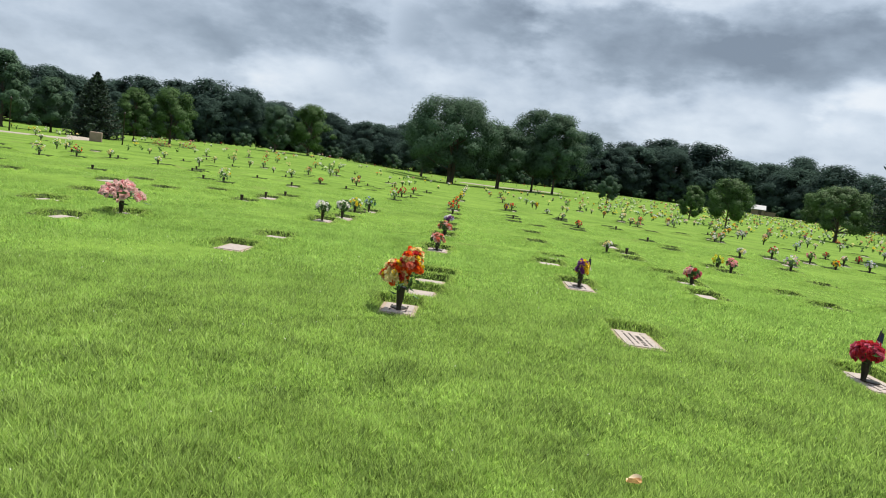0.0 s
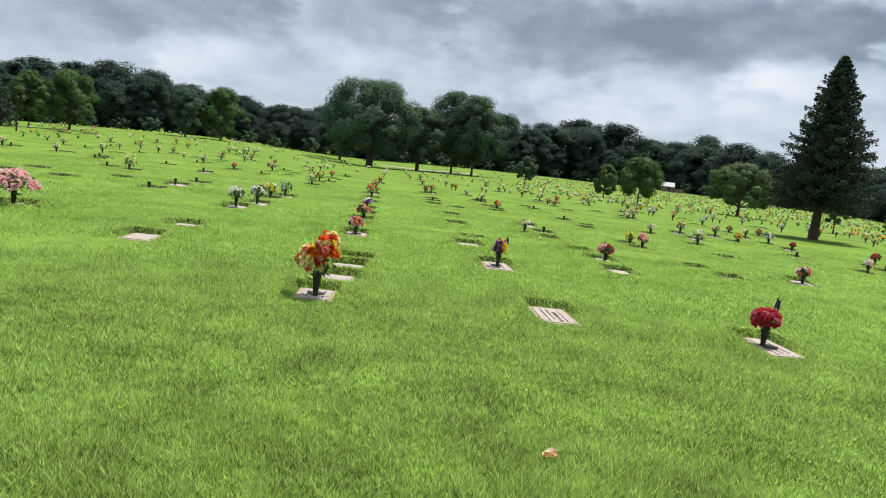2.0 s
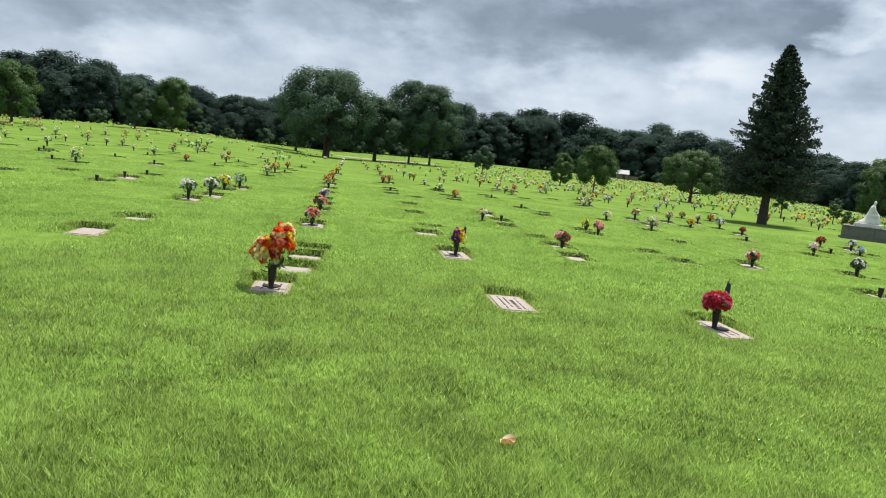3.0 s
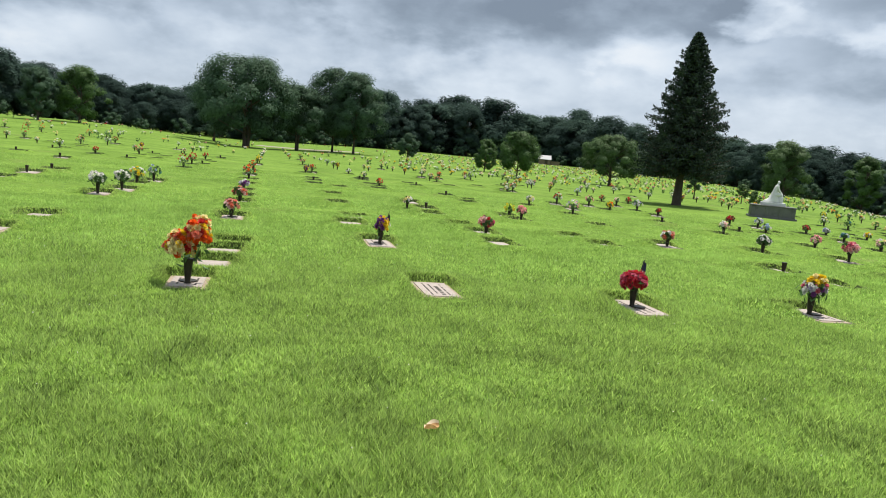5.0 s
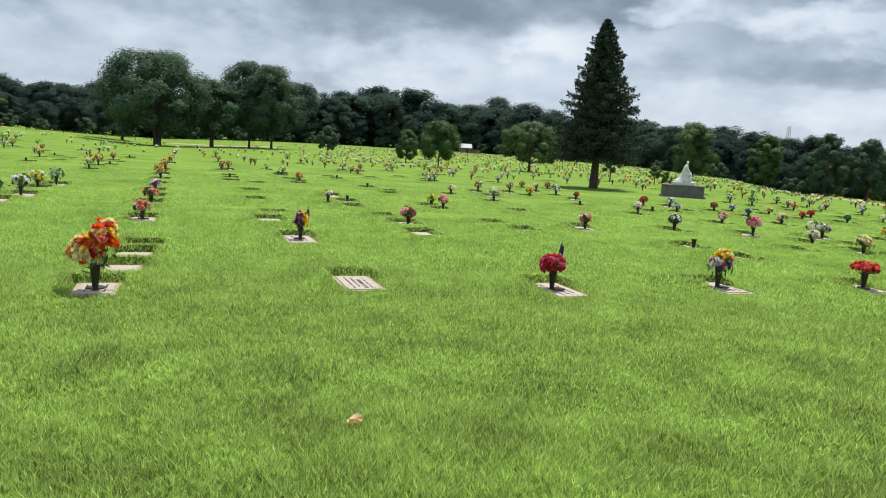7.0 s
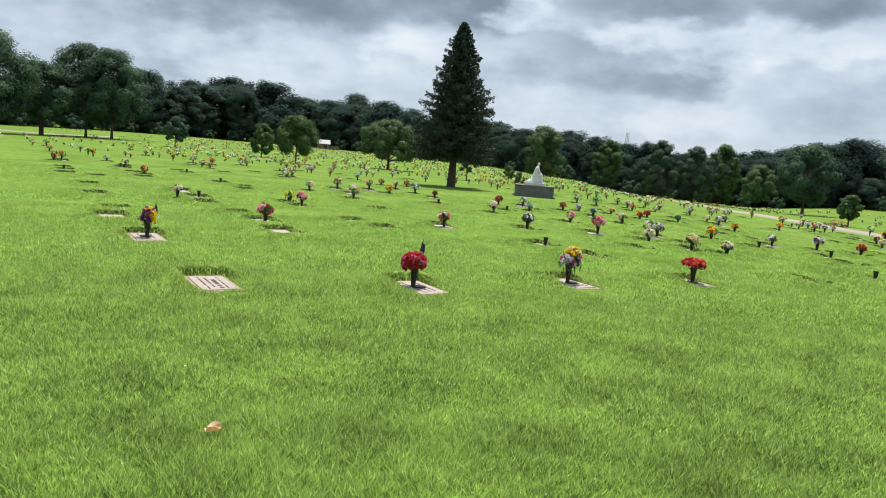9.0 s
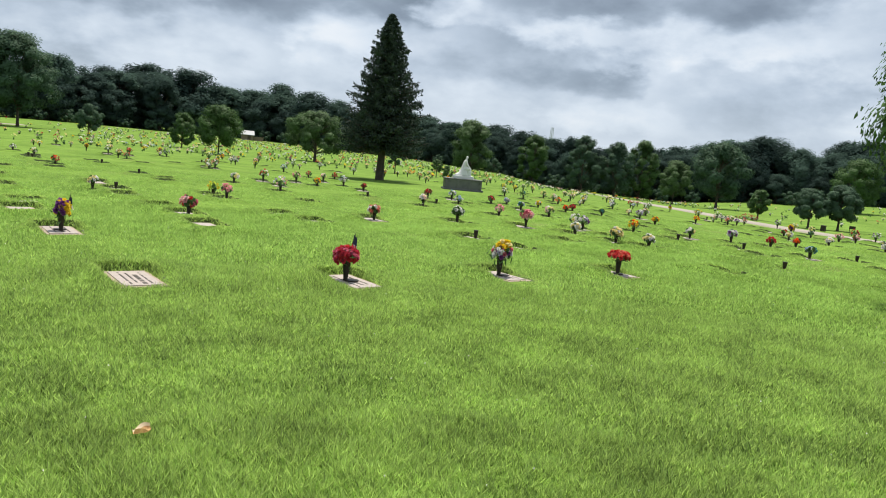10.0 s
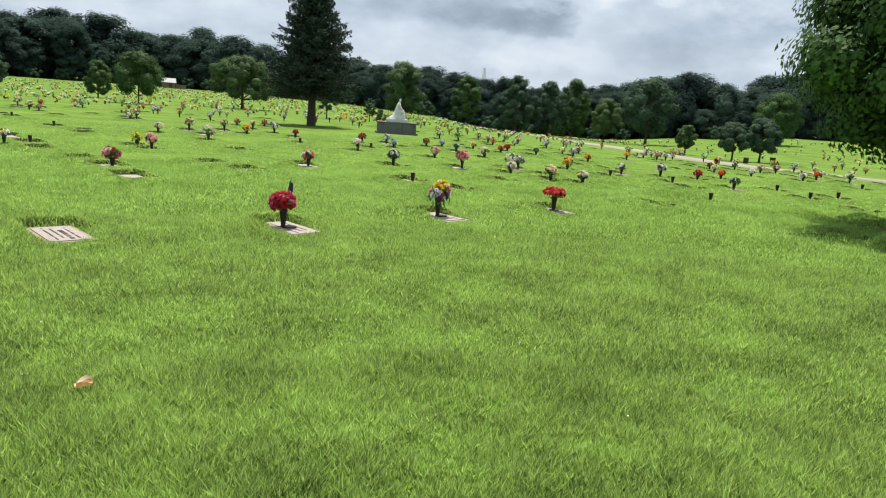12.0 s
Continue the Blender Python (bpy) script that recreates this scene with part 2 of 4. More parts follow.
def lathe(profile, seg=12):
    vs, fs = [], []
    for r, z in profile:
        vs += [(r * math.cos(2 * math.pi * i / seg), r * math.sin(2 * math.pi * i / seg), z) for i in range(seg)]
    for j in range(len(profile) - 1):
        for i in range(seg):
            k = (i + 1) % seg
            fs.append((j * seg + i, j * seg + k, (j + 1) * seg + k, (j + 1) * seg + i))
    fs.append(tuple(range(seg - 1, -1, -1)))
    fs.append(tuple((len(profile) - 1) * seg + i for i in range(seg)))
    return vs, fs


def tube(vs, fs, pts, radii, seg=6):
    """Adds a tapered tube along a line of points."""
    base = len(vs)
    for k, (p, r) in enumerate(zip(pts, radii)):
        d = Vector(pts[min(k + 1, len(pts) - 1)]) - Vector(pts[max(k - 1, 0)])
        q = d.to_track_quat("Z", "Y")
        for i in range(seg):
            a = 2 * math.pi * i / seg
            vs.append(tuple(Vector(p) + q @ Vector((r * math.cos(a), r * math.sin(a), 0))))
    for k in range(len(pts) - 1):
        for i in range(seg):
            j = (i + 1) % seg
            fs.append((base + k * seg + i, base + k * seg + j, base + (k + 1) * seg + j, base + (k + 1) * seg + i))
    fs.append(tuple(base + (len(pts) - 1) * seg + i for i in range(seg)))


AZ = (-180, -120, -50, -30, -12, 0, 10, 25, 36, 43, 50, 57, 65, 72, 90, 130, 180)
RR = (0, 26, 46, 80, 120, 160, 220, 500, 6000)
ZZ = {
    -180: (0, 0, 0, 0, 0, 0, 0, 6, 0), -120: (0, 0, 0, 0, 0, 0, 0, 6, 0), -50: (0, 0, 0, 0.1, 0.2, 0.3, 0.4, 14, 0),
    -30: (0, 0, 0, 0.15, 0.4, 0.7, 0.9, 14, 0), -12: (0, 0, 0.1, 0.7, 1.7, 1.5, 1.6, 14, 0),
    0: (0, 0, 0, 0.0, 0.05, 1.1, 1.6, 14, 0), 10: (0, 0, 0, 0.1, 0.6, 1.5, 2.4, 14, 0),
    25: (0, 0, 0, 0.1, 0.7, 1.4, 2.4, 14, 0), 36: (0, 0, 0, 0.0, 0.4, 1.0, 1.8, 14, 0),
    43: (0, 0, -0.05, -0.1, -0.1, 0.3, 0.6, 14, 0), 50: (0, 0, -0.2, -0.7, -1.6, -2.2, -2.0, 14, 0),
    57: (0, -0.05, -0.45, -1.1, -2.0, -2.4, -2.2, 14, 0), 65: (0, -0.1, -0.6, -1.1, -1.0, -0.6, 0.2, 14, 0),
    72: (0, -0.1, -0.6, -0.7, 0.3, 0.9, 1.6, 14, 0), 90: (0, -0.1, -0.6, -0.6, 0.2, 0.9, 1.6, 14, 0),
    130: (0, 0, -0.2, -0.3, 0, 0.3, 0.5, 6, 0), 180: (0, 0, 0, 0, 0, 0, 0, 6, 0)}


def knot(seq, v):
    for i in range(len(seq) - 2):
        if v < seq[i + 1]:
            break
    f = min(1.0, max(0.0, (v - seq[i]) / (seq[i + 1] - seq[i])))
    return i, f


def terrain(x, y):
    """Height of the lawn at a place."""
    r, a = math.hypot(x, y), math.degrees(math.atan2(x, y))
    i, f = knot(AZ, a)
    j, g = knot(RR, r)
    f = f * f * (3 - 2 * f)
    p, q = ZZ[AZ[i]], ZZ[AZ[i + 1]]
    lo = p[j] * (1 - f) + q[j] * f
    hi = p[j + 1] * (1 - f) + q[j + 1] * f
    return lo * (1 - g) + hi * g



def on_ground(x, y, rz=0.0, s=1.0, sink=0.0):
    return Matrix.LocRotScale((x, y, terrain(x, y) - sink), Euler((0, 0, radians(rz))), (s, s, s))


# ---- the ground ----
def build_ground():
    radii = [0.0] + [0.5 * 1.052 ** k for k in range(186)]
    radii = [r for r in radii if r < 4500]
    n = 288
    vs, fs = [(0, 0, 0)], []
    for r in radii[1:]:
        for i in range(n):
            a = 2 * math.pi * i / n
            x, y = r * math.sin(a), r * math.cos(a)
            swell = 0.035 * noise.noise((x * 0.35, y * 0.35, 0)) + 0.012 * noise.noise((x * 1.3, y * 1.3, 4))
            vs.append((x, y, terrain(x, y) + swell * min(1.0, 30 / max(r, 1)) - 0.015))
    for i in range(n):
        fs.append((0, 1 + (i + 1) % n, 1 + i))
    for j in range(len(radii) - 2):
        for i in range(n):
            k = (i + 1) % n
            fs.append((1 + j * n + i, 1 + j * n + k, 1 + (j + 1) * n + k, 1 + (j + 1) * n + i))
    ob = new("ground", mesh_from("ground", vs, fs, LAWN, True))
    tagged(ob, "wide mown green cemetery lawn, gently rolling", "lawn", kind="structure")


build_ground()


def ribbon(name, pts, width, mat, label, lift=0.03):
    """A drive: a slightly raised strip that follows the ground along a line of places."""
    fine = []
    for (x0, y0), (x1, y1) in zip(pts[:-1], pts[1:]):
        k = max(2, int(math.hypot(x1 - x0, y1 - y0) / 1.5))
        fine += [(x0 + (x1 - x0) * i / k, y0 + (y1 - y0) * i / k) for i in range(k)]
    fine.append(pts[-1])
    for _ in range(8):
        fine = [fine[0]] + [((a[0] + 2 * b[0] + c[0]) / 4, (a[1] + 2 * b[1] + c[1]) / 4) for a, b, c in zip(fine, fine[1:], fine[2:])] + [fine[-1]]
    vs, fs = [], []
    for i, (x, y) in enumerate(fine):
        q, p = fine[min(i + 1, len(fine) - 1)], fine[max(i - 1, 0)]
        d = Vector((q[0] - p[0], q[1] - p[1])).normalized()
        nx, ny = -d.y, d.x
        for s, dz in ((-0.5, -0.1), (-0.47, lift), (-0.2, lift + 0.03), (0.2, lift + 0.03), (0.47, lift), (0.5, -0.1)):
            w = width * s * (1 + 0.05 * math.sin(i * 0.7) * s)
            px, py = x + nx * w, y + ny * w
            vs.append((px, py, terrain(px, py) + dz))
    for i in range(len(fine) - 1):
        for j in range(5):
            fs.append((i * 6 + j, i * 6 + j + 1, i * 6 + j + 7, i * 6 + j + 6))
    tagged(new(name, mesh_from(name, vs, fs, mat, True)), label, "road", kind="structure")


ribbon("road", [(95, 76), (76, 55), (58, 36), (47, 24), (40.5, 15.5), (37.6, 11), (36.8, 6), (36.5, -8), (36, -30)], 2.9, GRAVEL, "pale gravel cemetery drive across the lawn")
ribbon("road", [(-70, 42), (-48, 47), (-37, 52.5), (-33, 56.5), (-33, 62), (-38, 70)], 2.2, GRAVEL, "narrow pale drive at the lawn's edge")
ribbon("road", [(2, 131), (7, 128), (11, 124), (19, 127)], 3.4, GRAVEL, "short stretch of pale drive under the trees")


# ---- trees ----
def leaf_quads(centres, size, rng, up_bias=0.5, slim=0.6, outward=None):
    """Rhombus leaves of mixed size and turn round the given places."""
    n = len(centres)
    nrm = rng.normal(size=(n, 3))
    nrm[:, 2] = np.abs(nrm[:, 2]) + up_bias
    if outward is not None:
        nrm = nrm * 0.2 + outward
    nrm /= np.linalg.norm(nrm, axis=1)[:, None]
    t = rng.normal(size=(n, 3))
    u = np.cross(nrm, t)
    u /= np.linalg.norm(u, axis=1)[:, None] + 1e-9
    v = np.cross(nrm, u)
    s = size * rng.uniform(0.6, 1.35, size=(n, 1))
    bend = nrm * s * 0.18
    out = np.stack([centres - u * s, centres + v * s * slim - bend, centres + u * s, centres - v * s * slim - bend], axis=1)
    return out.reshape(-1, 3)


def broad_tree(seed, height, width, trunk_h, clumps, leaves, leaf, mat, trunk_r, forks=1, shape=0.5, label="", name="tree", group="", at=None, lump=0.12):
    """Tapered trunk and limbs under a domed, uneven crown of leaf clumps."""
    if name == "tree":
        clumps, leaves, leaf, shape = int(clumps * 2.2), int(leaves * 2.6), leaf * 0.62, min(shape, 0.42)
    rng = np.random.default_rng(seed)
    th = thing(name, label, "tree", group, at)
    crown_h = height - trunk_h
    ph = rng.uniform(0, 6.28, 4)
    wild = 1.0 if width > 8 else 0.5

    def half(k, a):
        """Half width of the crown at a share of its height, uneven all round."""
        e = 0.66 + 0.34 * math.sin(math.pi / 2 * k / shape) if k < shape else math.sqrt(max(0.0, 1 - ((k - shape) / (1 - shape)) ** 2))
        return width / 2 * e * (0.98 + wild * (0.10 * math.sin(2 * a + ph[0] + 3 * k) + 0.09 * math.sin(3 * a + ph[1] - 7 * k) + 0.08 * math.sin(5 * a + ph[2] + 11 * k)))

    cen, rad = [], []
    for i in range(clumps):
        k = 0.05 + 0.93 * ((i + 0.5) / clumps) ** 0.9
        a = i * 2.39996 + rng.uniform(-0.5, 0.5)
        env = half(k, a)
        r = lump * rng.uniform(0.7, 1.25) * min(width, crown_h * 1.25)
        r = min(r, 0.45 * env + 0.05 * width)
        q = max(0.0, env - 0.8 * r) * (rng.uniform(0.85, 1.02 + 0.12 * wild) if rng.random() < 0.72 else rng.uniform(0.2, 0.75))
        cen.append((q * math.cos(a), q * math.sin(a), min(trunk_h + crown_h * k, height - 0.55 * r)))
        rad.append(r)
    cen, rad = np.array(cen), np.array(rad)
    pick = rng.choice(clumps, leaves, p=rad ** 2 / (rad ** 2).sum())
    d = rng.normal(size=(leaves, 3))
    d /= np.linalg.norm(d, axis=1)[:, None]
    d[:, 2] *= 0.75
    rr = rad[pick] * (rng.random(leaves) ** 0.33) * rng.uniform(0.8, 1.22, leaves)
    pos = cen[pick] + d * rr[:, None]
    pos[:, 2] = np.maximum(pos[:, 2], trunk_h * 0.8)
    out = 0.75 * d + 0.6 * (pos - np.array([0, 0, trunk_h + 0.4 * crown_h])) / (width / 2) + np.array([0, 0, 0.2])
    part("crown", mesh_arrays("crown", leaf_quads(pos, leaf, rng, 0.5, 0.6, out), 4, mat), th)
    vs, fs = [], []
    for b in range(forks):
        off = (b - (forks - 1) / 2) * trunk_r * 2.4
        lean = rng.uniform(-0.04, 0.04) * height
        top = (lean, rng.uniform(-0.03, 0.03) * height, trunk_h + crown_h * 0.62)
        pts = [(off * 0.5, 0, -0.1), (off * 0.7, 0, 0.25 * trunk_h), (off, 0, trunk_h), (off + lean * 0.5, top[1] * 0.5, trunk_h + crown_h * 0.3), top]
        tube(vs, fs, pts, [trunk_r * 1.35, trunk_r, trunk_r * 0.86, trunk_r * 0.55, trunk_r * 0.15], 8)
    for c in cen[:: max(1, clumps // 14)]:
        s = max(trunk_h * 0.9, c[2] - crown_h * 0.32)
        tube(vs, fs, [(0, 0, s), (c[0] * 0.5, c[1] * 0.5, s + (c[2] - s) * 0.45), tuple(c)], [trunk_r * 0.42, trunk_r * 0.26, trunk_r * 0.06], 5)
    part("trunk", mesh_from("trunk", vs, fs, BARK, True), th)
    return th


def conifer(seed, height, width, skirt, whorls, twigs, needle, label, trunk_r, at=None, group=""):
    """A spruce: whorls of drooping boughs set with short needle sprays."""
    rng = np.random.default_rng(seed)
    th = thing("spruce_tree", label, "tree", group, at)
    vs, fs = [], []
    tube(vs, fs, [(0, 0, -0.1), (0.03, 0, skirt), (0.0, 0.03, height * 0.5), (0, 0, height * 0.98)], [trunk_r * 1.3, trunk_r, trunk_r * 0.55, 0.02], 8)
    pos = []
    for w in range(whorls):
        f = w / (whorls - 1)
        z = skirt + (height * 0.985 - skirt) * f ** 0.92
        reach = width / 2 * (1 - f) ** 0.8 * (0.86 + 0.14 * min(1.0, f / 0.1)) + 0.14
        nb = int(7 + 5 * (1 - f))
        for b in range(nb):
            a = 2 * math.pi * (b + rng.random() * 0.8) / nb + w * 0.7
            r = reach * rng.uniform(0.62, 1.18)
            droop = 0.10 + 0.26 * (1 - f)
            dirn, flat = np.array([math.cos(a), math.sin(a), 0]), np.array([-math.sin(a), math.cos(a), 0])
            root = np.array([0, 0, z + 0.05])
            mid = dirn * r * 0.6 + np.array([0, 0, z - r * droop * 0.7])
            tip = dirn * r + np.array([0, 0, z - r * droop * 0.55 + 0.16 * r ** 0.5])
            tube(vs, fs, [tuple(root), tuple(mid), tuple(tip)], [0.05 * (1 - f) + 0.015, 0.03 * (1 - f) + 0.01, 0.006], 4)
            nt = int(twigs * (0.3 + 0.7 * r / (width / 2)))
            s = rng.uniform(0.08, 1.02, nt)[:, None]
            line = (1 - s) ** 2 * root + 2 * s * (1 - s) * mid + s ** 2 * tip
            wide = rng.normal(size=(nt, 1)) * (0.05 + 0.24 * r * s * (1.08 - s))
            hang = -np.abs(rng.normal(size=(nt, 1))) * (0.07 + 0.10 * (1 - f)) + rng.normal(size=(nt, 1)) * 0.03
            pos.append(line + wide * flat + hang * np.array([0, 0, 1.0]))
    pos = np.concatenate(pos)
    part("crown", mesh_arrays("crown", leaf_quads(pos, needle, rng, 0.1, 0.34), 4, NEEDLE), th)
    part("trunk", mesh_from("trunk", vs, fs, BARK, True), th)
    return th


def polar(az, r):
    return r * math.sin(radians(az)), r * math.cos(radians(az))


def at_polar(az, r, rz=0.0, s=1.0):
    x, y = polar(az, r)
    return on_ground(x, y, rz, s)


conifer(11, 9.65, 5.5, 2.2, 36, 170, 0.105, "tall dark green spruce on the lawn", 0.21, at_polar(34.4, 42))
lone = "trees standing on the lawn"
broad_tree(21, 13.6, 17.0, 2.2, 44, 15000, 0.27, LEAF_DARK, 0.30, 2, 0.5, "large spreading deciduous tree with forked trunk", group=lone, at=at_polar(-0.2, 113))
broad_tree(22, 10.5, 9.6, 2.4, 26, 7000, 0.26, LEAF_DARK, 0.17, 2, 0.6, "dark rounded deciduous tree beside the drive", group=lone, at=at_polar(3.7, 118))
broad_tree(23, 11.0, 8.5, 3.0, 22, 5000, 0.26, LEAF_DARK, 0.18, 1, 0.6, "dark deciduous tree behind the drive", group=lone, at=at_polar(-2.6, 128))
broad_tree(24, 13.2, 10.8, 2.4, 34, 9500, 0.26, LEAF_DARK, 0.19, 1, 0.55, "tall full-crowned deciduous tree", group=lone, at=at_polar(8.2, 118))
broad_tree(25, 13.9, 11.0, 2.6, 28, 7500, 0.26, LEAF_DARK, 0.18, 1, 0.55, "tall full-crowned deciduous tree", group=lone, at=at_polar(6.5, 121))
broad_tree(26, 3.9, 3.2, 0.75, 18, 3600, 0.13, LEAF_DARK, 0.07, 1, 0.6, "young rounded tree among the graves", group=lone, at=at_polar(12.6, 97))
broad_tree(27, 3.85, 3.1, 0.35, 18, 3600, 0.13, LEAF, 0.08, 1, 0.55, "young rounded tree with low crown", group=lone, at=at_polar(19.0, 84))
broad_tree(28, 4.5, 4.4, 0.75, 22, 5200, 0.13, LEAF, 0.08, 1, 0.6, "young leafy tree among the graves", group=lone, at=at_polar(21.7, 69))
broad_tree(29, 5.3, 7.1, 1.0, 30, 7000, 0.16, LEAF_PALE, 0.17, 1, 0.75, "low round-topped tree on the lawn", group=lone, at=at_polar(29.1, 77))
broad_tree(30, 7.6, 6.6, 0.8, 24, 6000, 0.2, LEAF_PALE, 0.22, 1, 0.55, "broad deciduous tree behind the memorial", group=lone, at=at_polar(41.7, 100))
broad_tree(31, 1.55, 1.3, 0.5, 10, 1200, 0.08, LEAF, 0.04, 1, 0.6, "small young tree near the memorial", group=lone, at=at_polar(39.0, 62))
broad_tree(32, 1.15, 1.15, 0.12, 10, 1300, 0.07, LEAF, 0.04, 1, 0.6, "small rounded shrub near the memorial", group=lone, at=at_polar(39.9, 58))
broad_tree(33, 2.9, 2.0, 0.7, 12, 1500, 0.1, LEAF_DARK, 0.06, 1, 0.6, "small young tree behind the spruce", group=lone, at=at_polar(35.6, 60))
for k, (az, r, h, w, tr, mt) in enumerate(((50.8, 122, 9.6, 6.4, 0.4, LEAF_DARK), (53.4, 124, 9.3, 6.8, 0.4, LEAF_DARK), (55.3, 128, 10.3, 6.6, 0.4, LEAF), (57.9, 112, 6.6, 5.8, 1.2, LEAF_PALE), (61.1, 95, 8.3, 7.2, 1.5, LEAF_DARK),
                                          (64.1, 62, 2.4, 1.7, 0.5, LEAF), (67.5, 53, 2.65, 2.6, 0.65, LEAF_DARK), (69.4, 54, 3.05, 2.6, 0.65, LEAF_DARK), (70.2, 105, 6.9, 6.6, 0.9, LEAF), (46.8, 128, 8.6, 6.0, 0.4, LEAF))):
    broad_tree(40 + k, h, w, tr, 20, 5200, 0.055 + 0.019 * h, mt, 0.02 * h + 0.02, 1, 0.58, "deciduous tree beyond the gravel drive", group=lone, at=at_polar(az, r))
for k, (az, r, h, w, mt) in enumerate(((-33.2, 84, 7.7, 5.6, LEAF_DARK), (-30.2, 86, 5.8, 4.6, LEAF_DARK), (-24.8, 88, 6.0, 4.4, LEAF), (-22.3, 90, 6.6, 5.9, LEAF), (-14.5, 106, 6.7, 5.3, LEAF_DARK), (-11.9, 108, 7.6, 6.9, LEAF), (-36.5, 85, 8.0, 6, LEAF_DARK))):
    broad_tree(60 + k, h, w, 0.8, 20, 5200, 0.055 + 0.018 * h, mt, 0.022 * h, 1, 0.62, "dark green tree at the lawn's far edge", group=lone, at=at_polar(az, r))
conifer(12, 6.9, 5.8, 0.4, 22, 70, 0.2, "dark conifer at the lawn's far edge", 0.16, at_polar(-27.5, 84))

# the leafy tree close by, over its mulch ring
broad_tree(71, 6.8, 5.3, 1.1, 60, 56000, 0.088, LEAF_NEAR, 0.15, 1, 0.28, "leafy maple-like tree in a mulch ring", at=on_ground(13.9, 2.1), lump=0.12)
mv, mf = lathe([(1.25, -0.03), (1.2, 0.03), (0.9, 0.06), (0.3, 0.09)], 28)
tagged(new("mulch_ring", mesh_from("mulch_ring", mv, mf, MULCH)), "reddish bark mulch ring round a tree", "mulch").matrix_basis = on_ground(13.9, 2.1)

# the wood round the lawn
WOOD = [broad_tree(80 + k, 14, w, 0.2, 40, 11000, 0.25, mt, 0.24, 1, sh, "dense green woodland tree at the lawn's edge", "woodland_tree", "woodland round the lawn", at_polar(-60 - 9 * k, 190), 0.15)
        for k, (w, sh, mt) in enumerate(((12.5, 0.5, LEAF_WOOD_HAZY), (10.5, 0.55, LEAF_WOOD_HAZY), (13.0, 0.45, LEAF_WOOD_HAZY), (11.0, 0.6, LEAF_WOOD_HAZY), (12.0, 0.4, LEAF_WOOD_HAZY)))]
EDGE = ((-60, 150, 0.8), (-33, 120, 0.58), (-26, 128, 0.66), (-20, 135, 0.80), (-14, 140, 0.80), (-7, 150, 0.69), (0, 160, 0.70), (8, 190, 0.96), (14, 205, 1.26), (22, 212, 1.24), (27, 205, 1.12), (31, 195, 0.90), (36, 180, 0.80), (42, 150, 0.68), (48, 140, 0.70), (55, 142, 0.76), (63, 150, 0.88), (71, 150, 0.82), (80, 150, 0.85), (95, 150, 0.9))
rng = random.Random(5)


def edge_at(a):
    for (a0, r0, s0), (a1, r1, s1) in zip(EDGE[:-1], EDGE[1:]):
        if a <= a1:
            f = (a - a0) / (a1 - a0)
            return r0 + (r1 - r0) * f, s0 + (s1 - s0) * f
    return EDGE[-1][1:]


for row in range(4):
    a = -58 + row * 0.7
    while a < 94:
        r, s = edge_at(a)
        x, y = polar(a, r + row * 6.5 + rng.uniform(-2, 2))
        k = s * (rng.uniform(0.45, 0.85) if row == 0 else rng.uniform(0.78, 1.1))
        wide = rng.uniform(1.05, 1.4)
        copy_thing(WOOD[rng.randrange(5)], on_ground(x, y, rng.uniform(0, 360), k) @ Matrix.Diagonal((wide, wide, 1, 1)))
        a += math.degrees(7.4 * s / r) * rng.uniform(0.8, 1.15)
a = 100.0
while a < 298:
    x, y = polar(a, 190 + rng.uniform(-8, 8))
    copy_thing(WOOD[rng.randrange(5)], on_ground(x, y, rng.uniform(0, 360), rng.uniform(0.8, 1.1)))
    a += 4.0
BUSH = broad_tree(90, 2.6, 4.2, 0.1, 16, 2600, 0.13, LEAF_DARK, 0.05, 1, 0.7, "low dense bush at the wood's foot", "bush", "bushes at the wood's foot", at_polar(-58, 140), 0.17)
a = -57.0
while a < 92:
    r, s = edge_at(a)
    x, y = polar(a, r - 5 + rng.uniform(-1.5, 1.5))
    copy_thing(BUSH, on_ground(x, y, rng.uniform(0, 360), rng.uniform(0.7, 1.25)))
    x, y = polar(a + 0.6, r + 9 + rng.uniform(-2, 2))
    copy_thing(BUSH, on_ground(x, y, rng.uniform(0, 360), rng.uniform(1.3, 1.9)))
    a += math.degrees(5.4 / r) * rng.uniform(0.8, 1.4)


# ---- shed, mast, memorial ----
def build_shed():
    th = thing("shed", "small wooden shed with pale roof at the wood", "shed", at=at_polar(23.75, 193, -20))
    wall = part("wall", mesh_bm("wall", box_bm(3.0, 2.4, 1.5, 0.02), SHED_WALL), th)
    part("door", mesh_bm("door", box_bm(0.8, 0.06, 1.3, 0.01, 0.05, None, 0.4, -1.22), BARK), wall)
    vs = [(-1.75, -1.5, 1.4), (1.75, -1.5, 1.4), (1.75, 0, 2.5), (-1.75, 0, 2.5), (-1.75, 1.5, 1.4), (1.75, 1.5, 1.4)]
    vs += [(x, y, z - 0.12) for x, y, z in vs]
    fs = [(0, 1, 2, 3), (3, 2, 5, 4), (7, 6, 9, 8), (8, 9, 10, 11), (0, 6, 7, 1), (4, 5, 11, 10), (0, 3, 9, 6), (3, 4, 10, 9), (1, 7, 8, 2), (2, 8, 11, 5)]
    part("roof", mesh_from("roof", vs, fs, ROOF), th, "pale metal roof")
    low = thing("shed", "low dark lean-to beside the shed", "shed", at=at_polar(24.6, 194, -20))
    part("wall", mesh_bm("wall", box_bm(2.4, 1.6, 0.9, 0.02), SHED_WALL), low)
    part("roof", mesh_bm("roof", box_bm(2.6, 1.8, 0.1, 0.02, 0.9), SHED_WALL), low)


